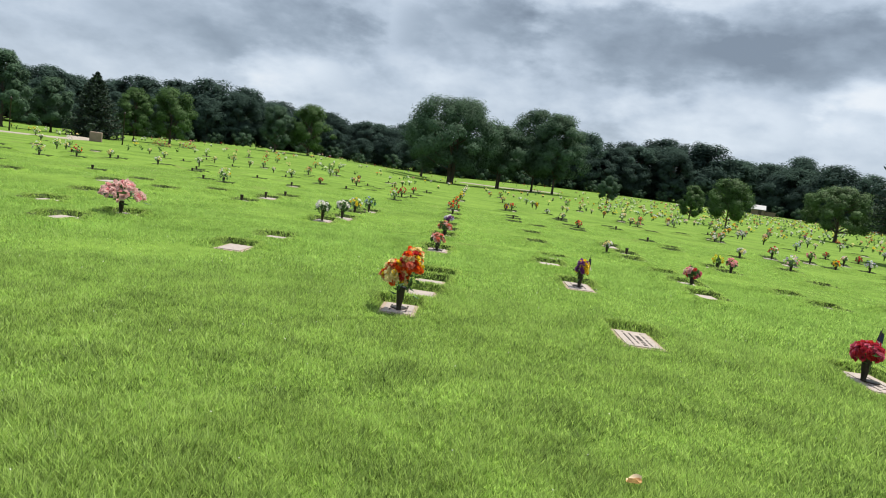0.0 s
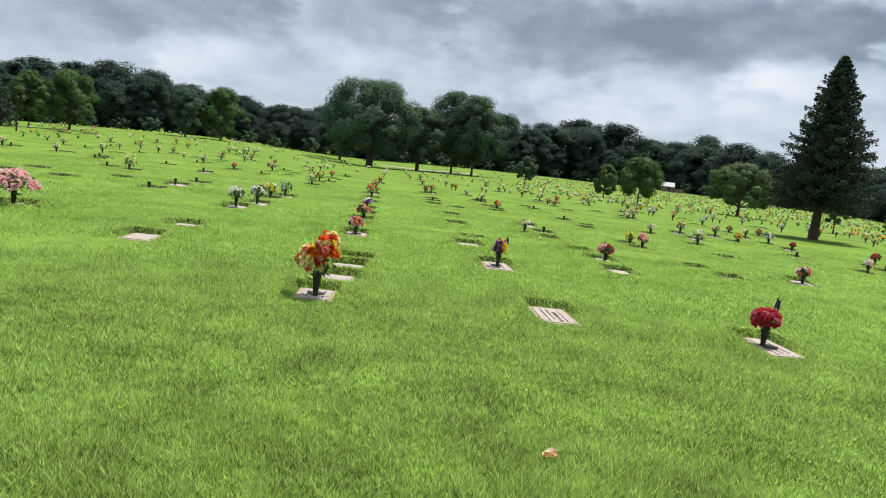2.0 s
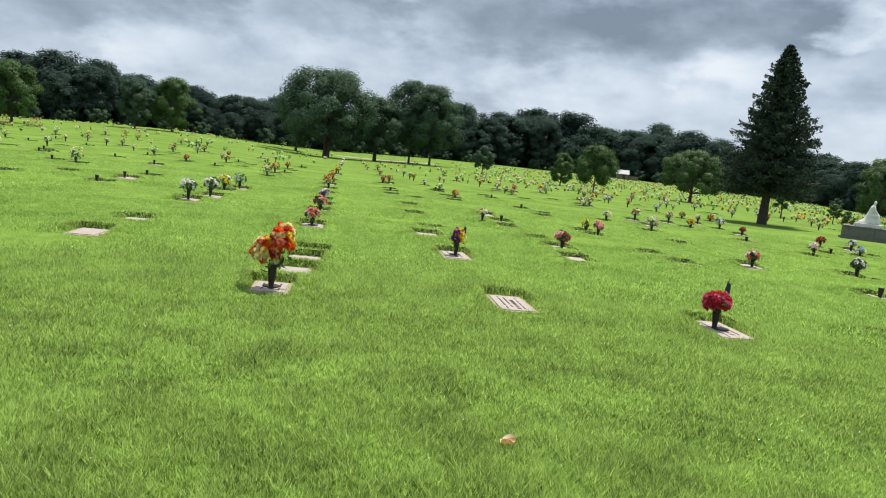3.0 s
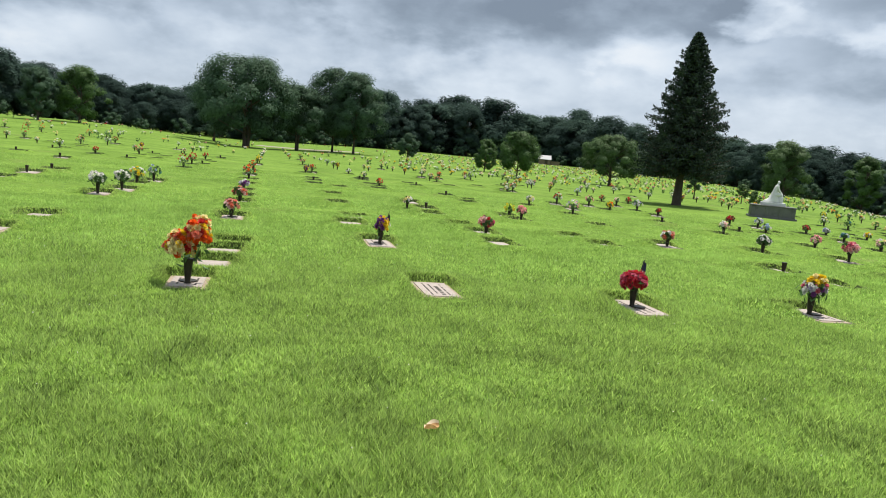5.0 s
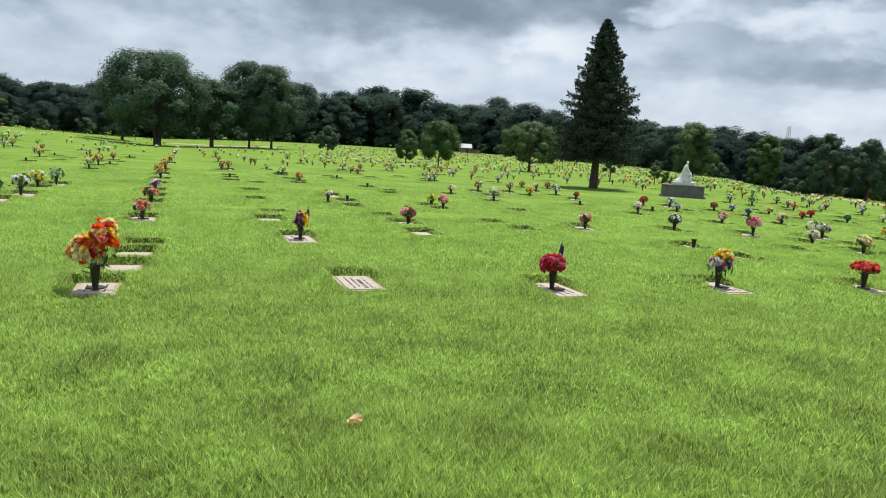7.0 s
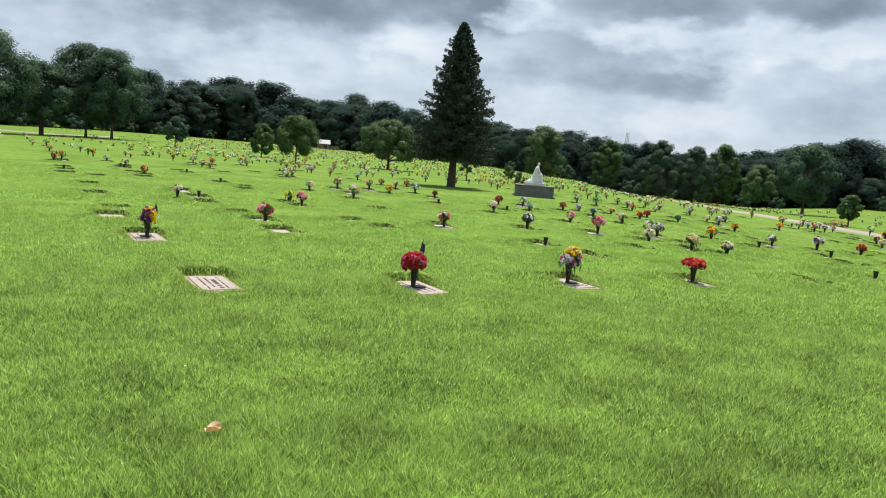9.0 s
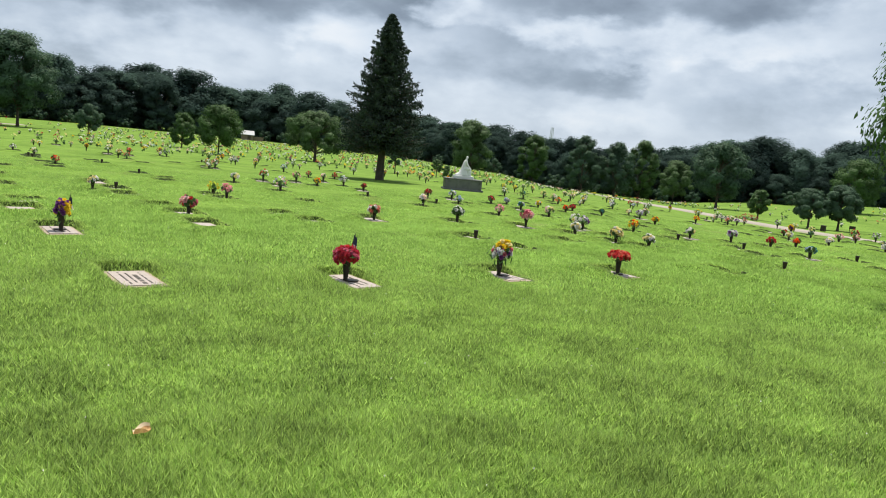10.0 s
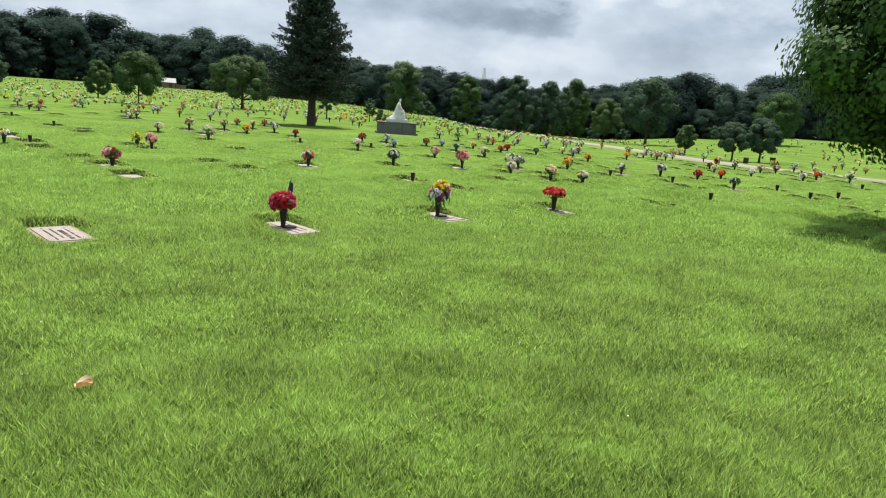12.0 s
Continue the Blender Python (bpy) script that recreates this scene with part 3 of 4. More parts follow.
build_shed()


def build_mast():
    th = thing("radio_mast", "distant grey lattice radio mast", "mast", at=at_polar(48.0, 900))
    vs, fs = [], []
    top, w = 42.0, 2.2
    for sx, sy in ((-1, -1), (1, -1), (1, 1), (-1, 1)):
        tube(vs, fs, [(sx * w, sy * w, -4), (sx * w * 0.5, sy * w * 0.5, top)], [0.35, 0.25], 4)
    for k in range(14):
        z0, z1 = k * top / 14, (k + 1) * top / 14
        a, b = w * (1 - 0.5 * z0 / top), w * (1 - 0.5 * z1 / top)
        tube(vs, fs, [(-a, -a, z0), (b, -b, z1)], [0.16, 0.16], 4)
        tube(vs, fs, [(a, a, z0), (-b, b, z1)], [0.16, 0.16], 4)
        tube(vs, fs, [(-b, -b, z1), (b, -b, z1)], [0.16, 0.16], 4)
    part("lattice", mesh_from("lattice", vs, fs, STEEL), th)


build_mast()


def loft(rings, seg=16):
    vs, fs = [], []
    for cx, cy, z, rx, ry in rings:
        vs += [(cx + rx * math.cos(2 * math.pi * i / seg), cy + ry * math.sin(2 * math.pi * i / seg), z) for i in range(seg)]
    for j in range(len(rings) - 1):
        for i in range(seg):
            k = (i + 1) % seg
            fs.append((j * seg + i, j * seg + k, (j + 1) * seg + k, (j + 1) * seg + i))
    fs.append(tuple(range(seg - 1, -1, -1)))
    fs.append(tuple((len(rings) - 1) * seg + i for i in range(seg)))
    return vs, fs


def build_memorial():
    mx, my = polar(41.2, 38.9)
    rz = -34
    ped = thing("memorial_pedestal", "long grey stone memorial pedestal on the lawn", "pedestal", at=on_ground(mx, my, rz))
    part("plinth", mesh_bm("plinth", box_bm(2.2, 1.4, 0.14, 0.015, -0.06), GREY_STONE), ped)
    part("body", mesh_bm("body", box_bm(2.02, 1.24, 0.50, 0.02, 0.07), GREY_STONE), ped)
    part("cap", mesh_bm("cap", box_bm(2.10, 1.32, 0.07, 0.02, 0.56), GREY_STONE), ped)
    part("step", mesh_bm("step", box_bm(1.10, 0.85, 0.16, 0.02, 0.63), PALE_STONE), ped)
    for sx in (-0.93, -0.31, 0.31, 0.93):
        part("pilaster", mesh_bm("pilaster", box_bm(0.12, 0.05, 0.45, 0.008, 0.10, None, sx, -0.63), GREY_STONE), ped)
    # robed seated shape leaning forward beside a small block, kept plain
    vs, fs = loft([(-0.05, 0, 0, 0.56, 0.36), (-0.03, 0, 0.07, 0.50, 0.34), (0.02, 0, 0.20, 0.36, 0.31), (0.03, 0, 0.36, 0.27, 0.28), (0.03, 0, 0.50, 0.21, 0.24), (0.06, 0, 0.64, 0.17, 0.22), (0.09, 0, 0.78, 0.15, 0.21),
                   (0.12, 0, 0.88, 0.12, 0.17), (0.14, 0, 0.94, 0.065, 0.075), (0.16, 0, 0.97, 0.07, 0.075), (0.18, 0, 1.03, 0.085, 0.085), (0.18, 0, 1.09, 0.075, 0.075), (0.17, 0, 1.13, 0.02, 0.02)])

    def add(v2, f2):
        n0 = len(vs)
        vs.extend(v2)
        fs.extend(tuple(i + n0 for i in f) for f in f2)

    for sy in (-0.13, 0.13):
        v2, f2 = [], []
        tube(v2, f2, [(0.02, sy, 0.34), (0.22, sy * 1.1, 0.40), (0.40, sy, 0.40), (0.46, sy, 0.22), (0.47, sy, 0.0)], [0.16, 0.14, 0.12, 0.10, 0.12], 10)
        add(v2, f2)
        v2, f2 = [], []
        tube(v2, f2, [(0.10, sy * 1.5, 0.84), (0.20, sy * 1.8, 0.64), (0.34, sy * 1.1, 0.52), (0.42, sy * 0.5, 0.50)], [0.075, 0.065, 0.055, 0.05], 8)
        add(v2, f2)
    v2, f2 = loft([(-0.42, 0.05, 0, 0.30, 0.26), (-0.36, 0.05, 0.08, 0.22, 0.22), (-0.25, 0.02, 0.18, 0.14, 0.16)], 12)
    add(v2, f2)
    bmb = box_bm(0.30, 0.5, 0.30, 0.03, 0.0, None, 0.40, 0)
    bmb.verts.ensure_lookup_table()
    bmb.verts.index_update()
    add([tuple(v.co) for v in bmb.verts], [tuple(v.index for v in f.verts) for f in bmb.faces])
    bmb.free()
    vs = [(0.76 * x + 0.014 * math.sin(9 * math.atan2(y, x + 0.05)) * (z < 0.7), y + 0.018 * math.cos(11 * math.atan2(y, x + 0.05)) * (z < 0.7), z * 0.97) for x, y, z in vs]
    st = new("statue", mesh_from("statue", vs, fs, PALE_STONE, True))
    st.matrix_basis = Matrix.Translation((mx, my, terrain(mx, my) + 0.79)) @ pose(0, 0, 0, 0, 0, rz)
    tagged(st, "white stone draped seated statue on a grey pedestal", "statue")


build_memorial()
bm = box_bm(1.0, 0.5, 0.9, 0.08, -0.05)
st = new("upright_stone", mesh_bm("upright_stone", bm, BROWN_STONE))
st.matrix_basis = on_ground(-31.9, 61.8, 20)
tagged(st, "upright brown granite block on the lawn", "stone")
for px, py in ((-29.6, 62.0), (-38.5, 60.0)):
    vs, fs = lathe([(0.07, -0.1), (0.06, 0.5), (0.045, 2.6), (0.09, 2.65), (0.1, 2.8), (0.03, 2.9)], 8)
    tagged(new("lamp_post", mesh_from("lamp_post", vs, fs, BRONZE, True)), "thin dark metal post at the drive", "post").matrix_basis = on_ground(px, py)
bm = box_bm(0.26, 0.26, 0.38, 0.02)
tagged(new("litter_bin", mesh_bm("litter_bin", bm, BRONZE)), "dark square litter bin beside the drive", "bin").matrix_basis = on_ground(*polar(68.5, 50))


sg = thing("lawn_sign", "small dark sign on two posts beside the drive", "sign", at=at_polar(70.3, 52, -70))
part("board", mesh_bm("board", box_bm(0.36, 0.03, 0.2, 0.005, 0.25), BRONZE), sg)
for px in (-0.2, 0.2):
    part("post", mesh_bm("post", box_bm(0.035, 0.035, 0.3, 0.004, -0.03, None, px * 0.7, 0), BRONZE), sg)


# ---- grave markers, vases and flowers ----
def blossom(seed, petals=15):
    """A crumpled silk bloom about one unit across."""
    rg = np.random.default_rng(seed)
    out = []
    for i in range(petals):
        ring = i % 3
        a = i * 2.39996
        tilt = (0.25, 0.75, 1.15)[ring]
        ln, w = 0.5 * rg.uniform(0.8, 1.15), 0.24 * rg.uniform(0.8, 1.2)
        d = np.array([math.cos(a) * math.cos(tilt), math.sin(a) * math.cos(tilt), math.sin(tilt)])
        s = np.array([-math.sin(a), math.cos(a), 0])
        n = np.cross(d, s)
        out += [d * 0.05, d * ln * 0.6 + s * w + n * 0.06, d * ln + n * rg.uniform(-0.1, 0.12), d * ln * 0.6 - s * w + n * 0.06]
    return np.array(out)


BLOOMS = {c: mesh_arrays("blossom", blossom(hash_i), 4, m) for hash_i, (c, m) in enumerate(PETAL.items())}
KINDS = {"orangebig": ("orange orange coral cream cream red orange cream yellow", "big orange, red and cream silk bouquet"), "redflag": ("crimson red crimson magenta", "dark red bouquet with a small flag"),
         "yelpurple": ("yellow yellow cream purple white lilac", "yellow, purple and white bouquet"), "redflat": ("red red coral", "flat-topped bouquet of red flowers"),
         "purple": ("purple purple yellow yellow", "purple and yellow bouquet with a small flag"), "pinkspray": ("palepink pink palepink palepink", "wide drooping spray of pink blossom"),
         "salmon": ("salmon coral palepink", "salmon pink bouquet"), "pinkred": ("pink red magenta palepink", "pink and red bouquet"), "coral": ("coral salmon white", "coral and white bouquet"),
         "white": ("white white cream green", "white bouquet with green leaves"), "cream": ("cream white cream", "cream coloured bouquet"), "greenwhite": ("white green green white", "leafy green and white bouquet"),
         "lilac": ("lilac white purple lilac", "lilac and white bouquet"), "pink": ("pink pink palepink", "pink bouquet"), "lime": ("lime yellow lime", "lime yellow bouquet"), "teal": ("teal blue green white", "blue-green bouquet"),
         "yellow": ("yellow yellow white", "yellow bouquet"), "gold": ("yellow orange yellow", "golden yellow bouquet"), "pinkwhite": ("palepink white cream", "pink and white bouquet"), "pinkgrey": ("palepink lilac white pink", "pale pink and grey-white bouquet"),
         "red": ("red red crimson", "bright red bouquet"), "orange": ("orange orange coral", "orange bouquet"), "bluewhite": ("blue white lilac", "blue and white bouquet"), "brown": ("brown red brown", "faded brown-red bouquet"),
         "green": ("green green teal", "dark leafy bouquet"), "yelwhite": ("yellow cream white white", "yellow and white bouquet"), "redwhite": ("red white red coral", "red and white bouquet"), "redorange": ("red orange coral", "red and orange bouquet"),
         "peach": ("salmon cream coral", "peach coloured bouquet"), "redmass": ("red crimson magenta", "broad low mound of red flowers")}
for kn, (kc, kw) in KINDS.items():
    if kn not in ("orangebig", "redflag", "redflat", "redmass", "pinkspray", "purple"):
        KINDS[kn] = (kc + " green", kw)
BAR = mesh_bm("inscription", box_bm(0.022, 1.0, 0.004), LETTER)
VASE_V, VASE_F = lathe([(0.040, 0), (0.043, 0.015), (0.034, 0.03), (0.042, 0.08), (0.056, 0.17), (0.060, 0.235), (0.066, 0.245), (0.064, 0.258), (0.050, 0.256)], 14)
VASE_V = [(x * 0.74, y * 0.74, z) for x, y, z in VASE_V]
VASE = mesh_from("vase", VASE_V, VASE_F, BRONZE, True)
LOW_VASE = mesh_from("vase", [(x, y, z * 0.72) for x, y, z in VASE_V], VASE_F, BRONZE, True)
MARKERS = []


def slab(w, d):
    return mesh_bm("slab", box_bm(w, d, 0.10, 0.006, -0.095), GRANITE)


def turf_edge(w, d, seed, near_side):
    """The ragged bank of turf round a sunken marker: a worn hollow inside, its face coloured dark for shade, grass
    falling away outside.
    """
    rg = random.Random(seed)
    vs, fs = [], []
    n = 44
    for i in range(n):
        a = 2 * math.pi * i / n
        c, s = math.cos(a), math.sin(a)
        k = 1 / max(abs(c) / (w / 2), abs(s) / (d / 2))
        far = min(1.0, max(0.0, 0.5 + 1.2 * s - 0.4 * c))
        hi = (0.015 + 0.066 * far if s > -0.3 else near_side) + rg.uniform(-0.01, 0.01)
        gap = 0.01 + 0.05 * far + rg.uniform(-0.012, 0.02)
        for r, z in ((k - 0.005, -0.03), (k + gap, -0.004), (k + gap + 0.055, hi), (k + gap + 0.15, hi * 0.75), (k + gap + 0.42, -0.03)):
            vs.append((r * c, r * s, z))
    inner, outer = [], []
    for i in range(n):
        j = (i + 1) % n
        for q in (0, 1):
            inner.append((i * 5 + q, j * 5 + q, j * 5 + q + 1, i * 5 + q + 1))
        for q in (2, 3):
            outer.append((i * 5 + q, j * 5 + q, j * 5 + q + 1, i * 5 + q + 1))
    me = mesh_from("turf_edge", vs, inner + outer, SHADED_SOIL, False)
    me.materials.append(LAWN)
    me.polygons.foreach_set("material_index", [0] * len(inner) + [1] * len(outer))
    return me


SLABS = [slab(0.42, 0.72), slab(0.40, 0.62), slab(0.45, 0.86)]
EDGES = [[turf_edge(w, d, k, q) for k, (w, d) in enumerate(((0.42, 0.72), (0.40, 0.62), (0.45, 0.86)))] for q in (0.004, 0.07)]
SIZES = ((0.42, 0.72), (0.40, 0.62), (0.45, 0.86))
PLATES = [mesh_bm("plate", box_bm(w - 0.09, d - 0.12, 0.012, 0.003, 0.002), PLATE) for w, d in SIZES]
ROSETTE = mesh_from("vase_ring", *lathe([(0.085, 0), (0.085, 0.014), (0.06, 0.018)], 16), BRONZE)


def marker(x, y, size=0, label="flat granite grave marker with a bronze plate", rz=None, lines=0, ring=False, closed=False):
    """A flat marker sunk in the turf, its lettering as plain raised bars."""
    MARKERS.append((x, y, SIZES[size][0], SIZES[size][1], 0.07 if closed else 0.0))
    th = thing("grave_marker", label, "grave marker", "flat grave markers", on_ground(x, y, -1.7 if rz is None else rz))
    part("slab", SLABS[size], th)
    part("turf_edge", EDGES[1 if closed else 0][size], th, "ragged turf bank")
    plate = part("plate", PLATES[size], th, "worn bronze plate")
    rg = random.Random(int(x * 100 + y * 10))
    for k in range(lines):
        y0 = -SIZES[size][1] / 2 + 0.10 + rg.uniform(0.0, 0.12)
        while y0 < SIZES[size][1] / 2 - (0.3 if k == lines - 2 else 0.16):
            ln = rg.uniform(0.014, 0.034)
            big = 1.9 if k == lines - 2 else 0.8
            part("inscription", BAR, plate, "", Matrix.LocRotScale((-0.13 + 0.26 * (k + 0.5) / lines, y0 + ln / 2, 0.0135), None, (big, ln, 1)))
            y0 += ln + rg.choice((0.012, 0.016, 0.02, 0.05))
    if ring:
        part("vase_ring", ROSETTE, th, "", Matrix.Translation((0, 0, 0.0125)))
    return th


def leaves_mesh(seed, n, rad, h, mat):
    rg = np.random.default_rng(seed)
    p = rg.normal(size=(n, 3)) * np.array([rad * 0.5, rad * 0.5, h * 0.25]) + np.array([0, 0, h * 0.35])
    return mesh_arrays("leaves", leaf_quads(p, 0.05, rg, 0.2, 0.4), 4, mat)


GREENS = [leaves_mesh(k, 46, 0.16, 0.22, STEM) for k in range(4)]
COUNT = [0]


def flag_on(parent, z, turn):
    vs, fs, mi = [], [], []
    for i in range(9):
        for j in range(8):
            u, v = i / 8, j / 7
            vs.append((0.105 * u * (0.25 + 0.75 * v), 0.022 * math.sin(7 * u + 2 * v), z - 0.15 * v - 0.05 * u))
    for i in range(8):
        for j in range(7):
            fs.append((i * 8 + j, (i + 1) * 8 + j, (i + 1) * 8 + j + 1, i * 8 + j + 1))
            mi.append(0 if j < 5 and i < 6 else 1 + i % 2)
    me = mesh_from("flag", vs, fs, NAVY)
    me.materials.append(PETAL["red"])
    me.materials.append(PETAL["white"])
    me.polygons.foreach_set("material_index", mi)
    fl = part("flag", me, parent, "small striped cloth flag on a stick", pose(0.02, 0.02, 0, 0, 12, turn))
    sv, sf = [], []
    tube(sv, sf, [(0, 0, 0.15), (0, 0, z + 0.03)], [0.004, 0.003], 5)
    part("stick", mesh_from("stick", sv, sf, BARK), fl)


def bouquet(x, y, h, kind, with_marker=True):
    """A bronze vase with silk flowers, standing at its flat marker."""
    COUNT[0] += 1
    k = COUNT[0]
    rg = random.Random(k * 7 + 1)
    cols, words = KINDS[kind]
    cols = cols.split()
    r = math.hypot(x, y)
    if with_marker:
        marker(x + rg.uniform(-0.02, 0.06), y + (rg.uniform(-0.04, 0.1) if r < 12 else rg.uniform(0.0, 0.16)), k % 3, ring=r < 15, lines=3 if r < 15 else 0, closed=r > 12.5 and rg.random() < (0.35 if r < 18 else 0.75))
    th = thing("flower_vase", words + " in a bronze vase", "flower vase", "flower vases on the graves", on_ground(x, y, rg.uniform(0, 360)))
    h = max(0.24, h)
    vz = 0.20 if h > 0.36 else 0.15
    tall = max(0.15, h - vz + 0.03)
    rad = max(0.09, min(0.19, tall * 0.56))
    n = 34 if r < 18 else 16 if r < 30 else 12
    size = 0.10 if r < 12 else 0.115
    if kind == "redmass":
        vz, n, rad, tall = 0.0, 50, 0.8, h * 0.7
    elif kind == "orangebig":
        n, size = 120, 0.1
        vz, tall, rad = 0.25, 0.44, 0.16
    elif kind == "yelpurple":
        n, rad, tall, vz = 56, 0.112, 0.30, 0.20
    elif kind == "redflag":
        n, rad, tall, vz = 60, 0.125, 0.20, 0.20
    elif kind == "purple":
        n, rad, tall = 40, 0.085, 0.26
    elif kind == "pinkspray":
        n, rad, tall, vz = 120, 0.37, 0.32, 0.27
    elif kind == "redflat":
        n, rad, tall, vz = 40, 0.155, 0.16, 0.21
    if kind != "redmass":
        part("vase", VASE if vz >= 0.2 else LOW_VASE, th, "", Matrix.Translation((0, 0, 0.005)))
    part("leaves", GREENS[k % 4], th, "green leaves", Matrix.LocRotScale((0, 0, vz), Euler((0, 0, k)), (rad / 0.165, rad / 0.165, min(1.3, tall / 0.24))))
    lean = (rg.uniform(-0.12, 0.12), rg.uniform(-0.12, 0.12))
    if kind == "orangebig":
        lean = (0.0, 0.0)
        th.matrix_basis = on_ground(x, y, 0)
    for i in range(n):
        a = i * 2.39996 + rg.uniform(-0.3, 0.3)
        cz = 1 - 1.5 * (i + 0.5) / n
        if kind in ("redmass", "redflat"):
            cz = 1 - 1.0 * (i + 0.5) / n
        sn = math.sqrt(max(0.0, 1 - cz * cz))
        q = rad * sn * rg.uniform(0.72, 1.1)
        hz = rg.uniform(0.8, 1.08)
        px, py, z = q * math.cos(a), q * math.sin(a), vz + tall * (0.46 + 0.46 * cz * hz)
        if kind == "redmass":
            z = 0.05 + tall * cz * hz
        if kind == "orangebig":
            if i % 5 < 3:
                px, py, z = px * 0.74 - 0.07, py * 0.7, vz + 0.13 + 0.14 * cz * hz
            else:
                px, py, z = px * 0.62 + 0.085, py * 0.7, vz + 0.27 + 0.17 * cz * hz
        if kind == "pinkspray":
            q = rad * math.sqrt((i + 0.5) / n) * rg.uniform(0.8, 1.08)
            px, py = q * math.cos(a), q * math.sin(a)
            z = vz + tall * (0.95 - 0.8 * (q / rad) ** 2) * rg.uniform(0.7, 1.05)
        px, py = px + lean[0] * (z - vz), py + lean[1] * (z - vz)
        sc = size * rg.uniform(0.7, 1.15)
        rot = Euler((0, math.acos(max(-0.3, min(1, cz))) * 0.85, a), "XYZ").to_quaternion()
        tint = cols[i % len(cols)] if rg.random() < 0.6 else rg.choice(cols)
        if kind == "yelpurple":
            tint = ("yellow", "cream", "yellow")[i % 3] if cz > 0.42 else ("purple", "white", "lilac", "white", "green", "magenta")[i % 6]
        part("blossom", BLOOMS[tint], th, "", Matrix.LocRotScale((px, py, z), rot, (sc, sc, sc * (1.7 if kind == "pinkspray" else 1))))
    if kind in ("redflag", "purple"):
        th.matrix_basis = on_ground(x, y, 0)
        flag_on(th, 0.55 if kind == "redflag" else 0.52, 20)
    return th


def empty_vase(x, y):
    COUNT[0] += 1
    marker(x + 0.05, y + 0.12, COUNT[0] % 3, closed=COUNT[0] % 4 > 0)
    th = thing("empty_vase", "empty dark bronze grave vase in the turf", "vase", "empty vases on the graves", on_ground(x, y, 0))
    part("vase", LOW_VASE, th, "", Matrix.Translation((0, 0, 0.02)))


bouquet(-0.38, 7.22, 0.67, "orangebig")
bouquet(4.38, 6.87, 0.46, "redflag")
bouquet(6.76, 6.78, 0.48, "yelpurple")
bouquet(9.12, 6.55, 0.38, "redflat")
bouquet(2.22, 10.91, 0.5, "purple")
bouquet(-5.72, 12.14, 0.66, "pinkspray")
bouquet(-0.12, 13.42, 0.31, "salmon")
bouquet(4.82, 13.24, 0.35, "pinkred")
bouquet(8.96, 13.13, 0.32, "coral")
bouquet(13.56, 8.99, 0.29, "white")
bouquet(13.26, 9.66, 0.35, "cream")
bouquet(-0.01, 16.55, 0.34, "salmon")
bouquet(-2.93, 16.35, 0.46, "greenwhite")
bouquet(11.18, 12.82, 0.39, "greenwhite")
bouquet(13.21, 10.82, 0.28, "white")
bouquet(13.03, 12.28, 0.44, "pinkred")
bouquet(-2.68, 17.73, 0.47, "greenwhite")
bouquet(7.02, 16.82, 0.37, "pink")
bouquet(14.45, 11.85, 0.42, "white")
bouquet(14.88, 11.95, 0.34, "lilac")
bouquet(7.08, 17.85, 0.35, "lime")
bouquet(18.15, 7.41, 0.29, "teal")
bouquet(-2.65, 19.81, 0.46, "yellow")
bouquet(0.04, 20.15, 0.3, "lilac")
bouquet(16.76, 11.65, 0.36, "gold")
bouquet(14.41, 14.7, 0.33, "pink")
bouquet(18.14, 10.71, 0.24, "white")
bouquet(18.82, 9.84, 0.38, "lilac")
bouquet(13.24, 16.84, 0.38, "pinkwhite")
bouquet(19.65, 9.1, 0.28, "red")
bouquet(-2.45, 21.52, 0.46, "teal")
bouquet(16.62, 14.72, 0.36, "pinkwhite")
bouquet(10.16, 20.23, 0.52, "pinkgrey")
bouquet(21.13, 9.05, 0.19, "orange")
bouquet(15.79, 18.13, 0.31, "bluewhite")
bouquet(17.97, 17.26, 0.24, "teal")
bouquet(21.0, 13.76, 0.24, "gold")
bouquet(9.85, 23.11, 0.37, "white")
bouquet(16.0, 20.13, 0.38, "brown")
bouquet(19.71, 16.68, 0.21, "orange")
bouquet(24.07, 9.28, 0.21, "white")
bouquet(0.17, 25.84, 0.53, "redorange")
bouquet(24.78, 7.86, 0.25, "white")
bouquet(18.2, 19.04, 0.32, "brown")
bouquet(21.01, 16.05, 0.26, "green")
bouquet(19.06, 19.08, 0.26, "bluewhite")
bouquet(17.64, 20.69, 0.35, "bluewhite")
bouquet(20.05, 18.36, 0.18, "yellow")
bouquet(24.88, 10.91, 0.22, "white")
bouquet(21.0, 17.44, 0.22, "red")
bouquet(-8.46, 25.87, 0.62, "yelwhite")
bouquet(15.07, 23.02, 0.27, "brown")
bouquet(13.51, 23.88, 0.36, "gold")
bouquet(12.09, 25.62, 0.46, "redwhite")
bouquet(5.29, 27.95, 0.33, "redorange")
bouquet(15.26, 24.82, 0.48, "bluewhite")
bouquet(28.33, 7.4, 0.43, "white")
bouquet(28.16, 8.47, 0.29, "orange")
bouquet(24.47, 16.77, 0.34, "lilac")
bouquet(13.76, 26.08, 0.43, "pink")
bouquet(27.19, 12.12, 0.19, "brown")
bouquet(28.9, 9.28, 0.25, "white")
bouquet(-2.4, 30.23, 0.59, "redwhite")
bouquet(25.0, 17.69, 0.3, "cream")
bouquet(29.13, 10.87, 0.35, "pink")
bouquet(15.94, 27.68, 0.37, "pinkwhite")
bouquet(30.27, 10.68, 0.37, "pinkred")
bouquet(29.83, 12.21, 0.26, "green")
bouquet(-16.42, 27.55, 0.58, "cream")
bouquet(27.97, 16.3, 0.32, "gold")
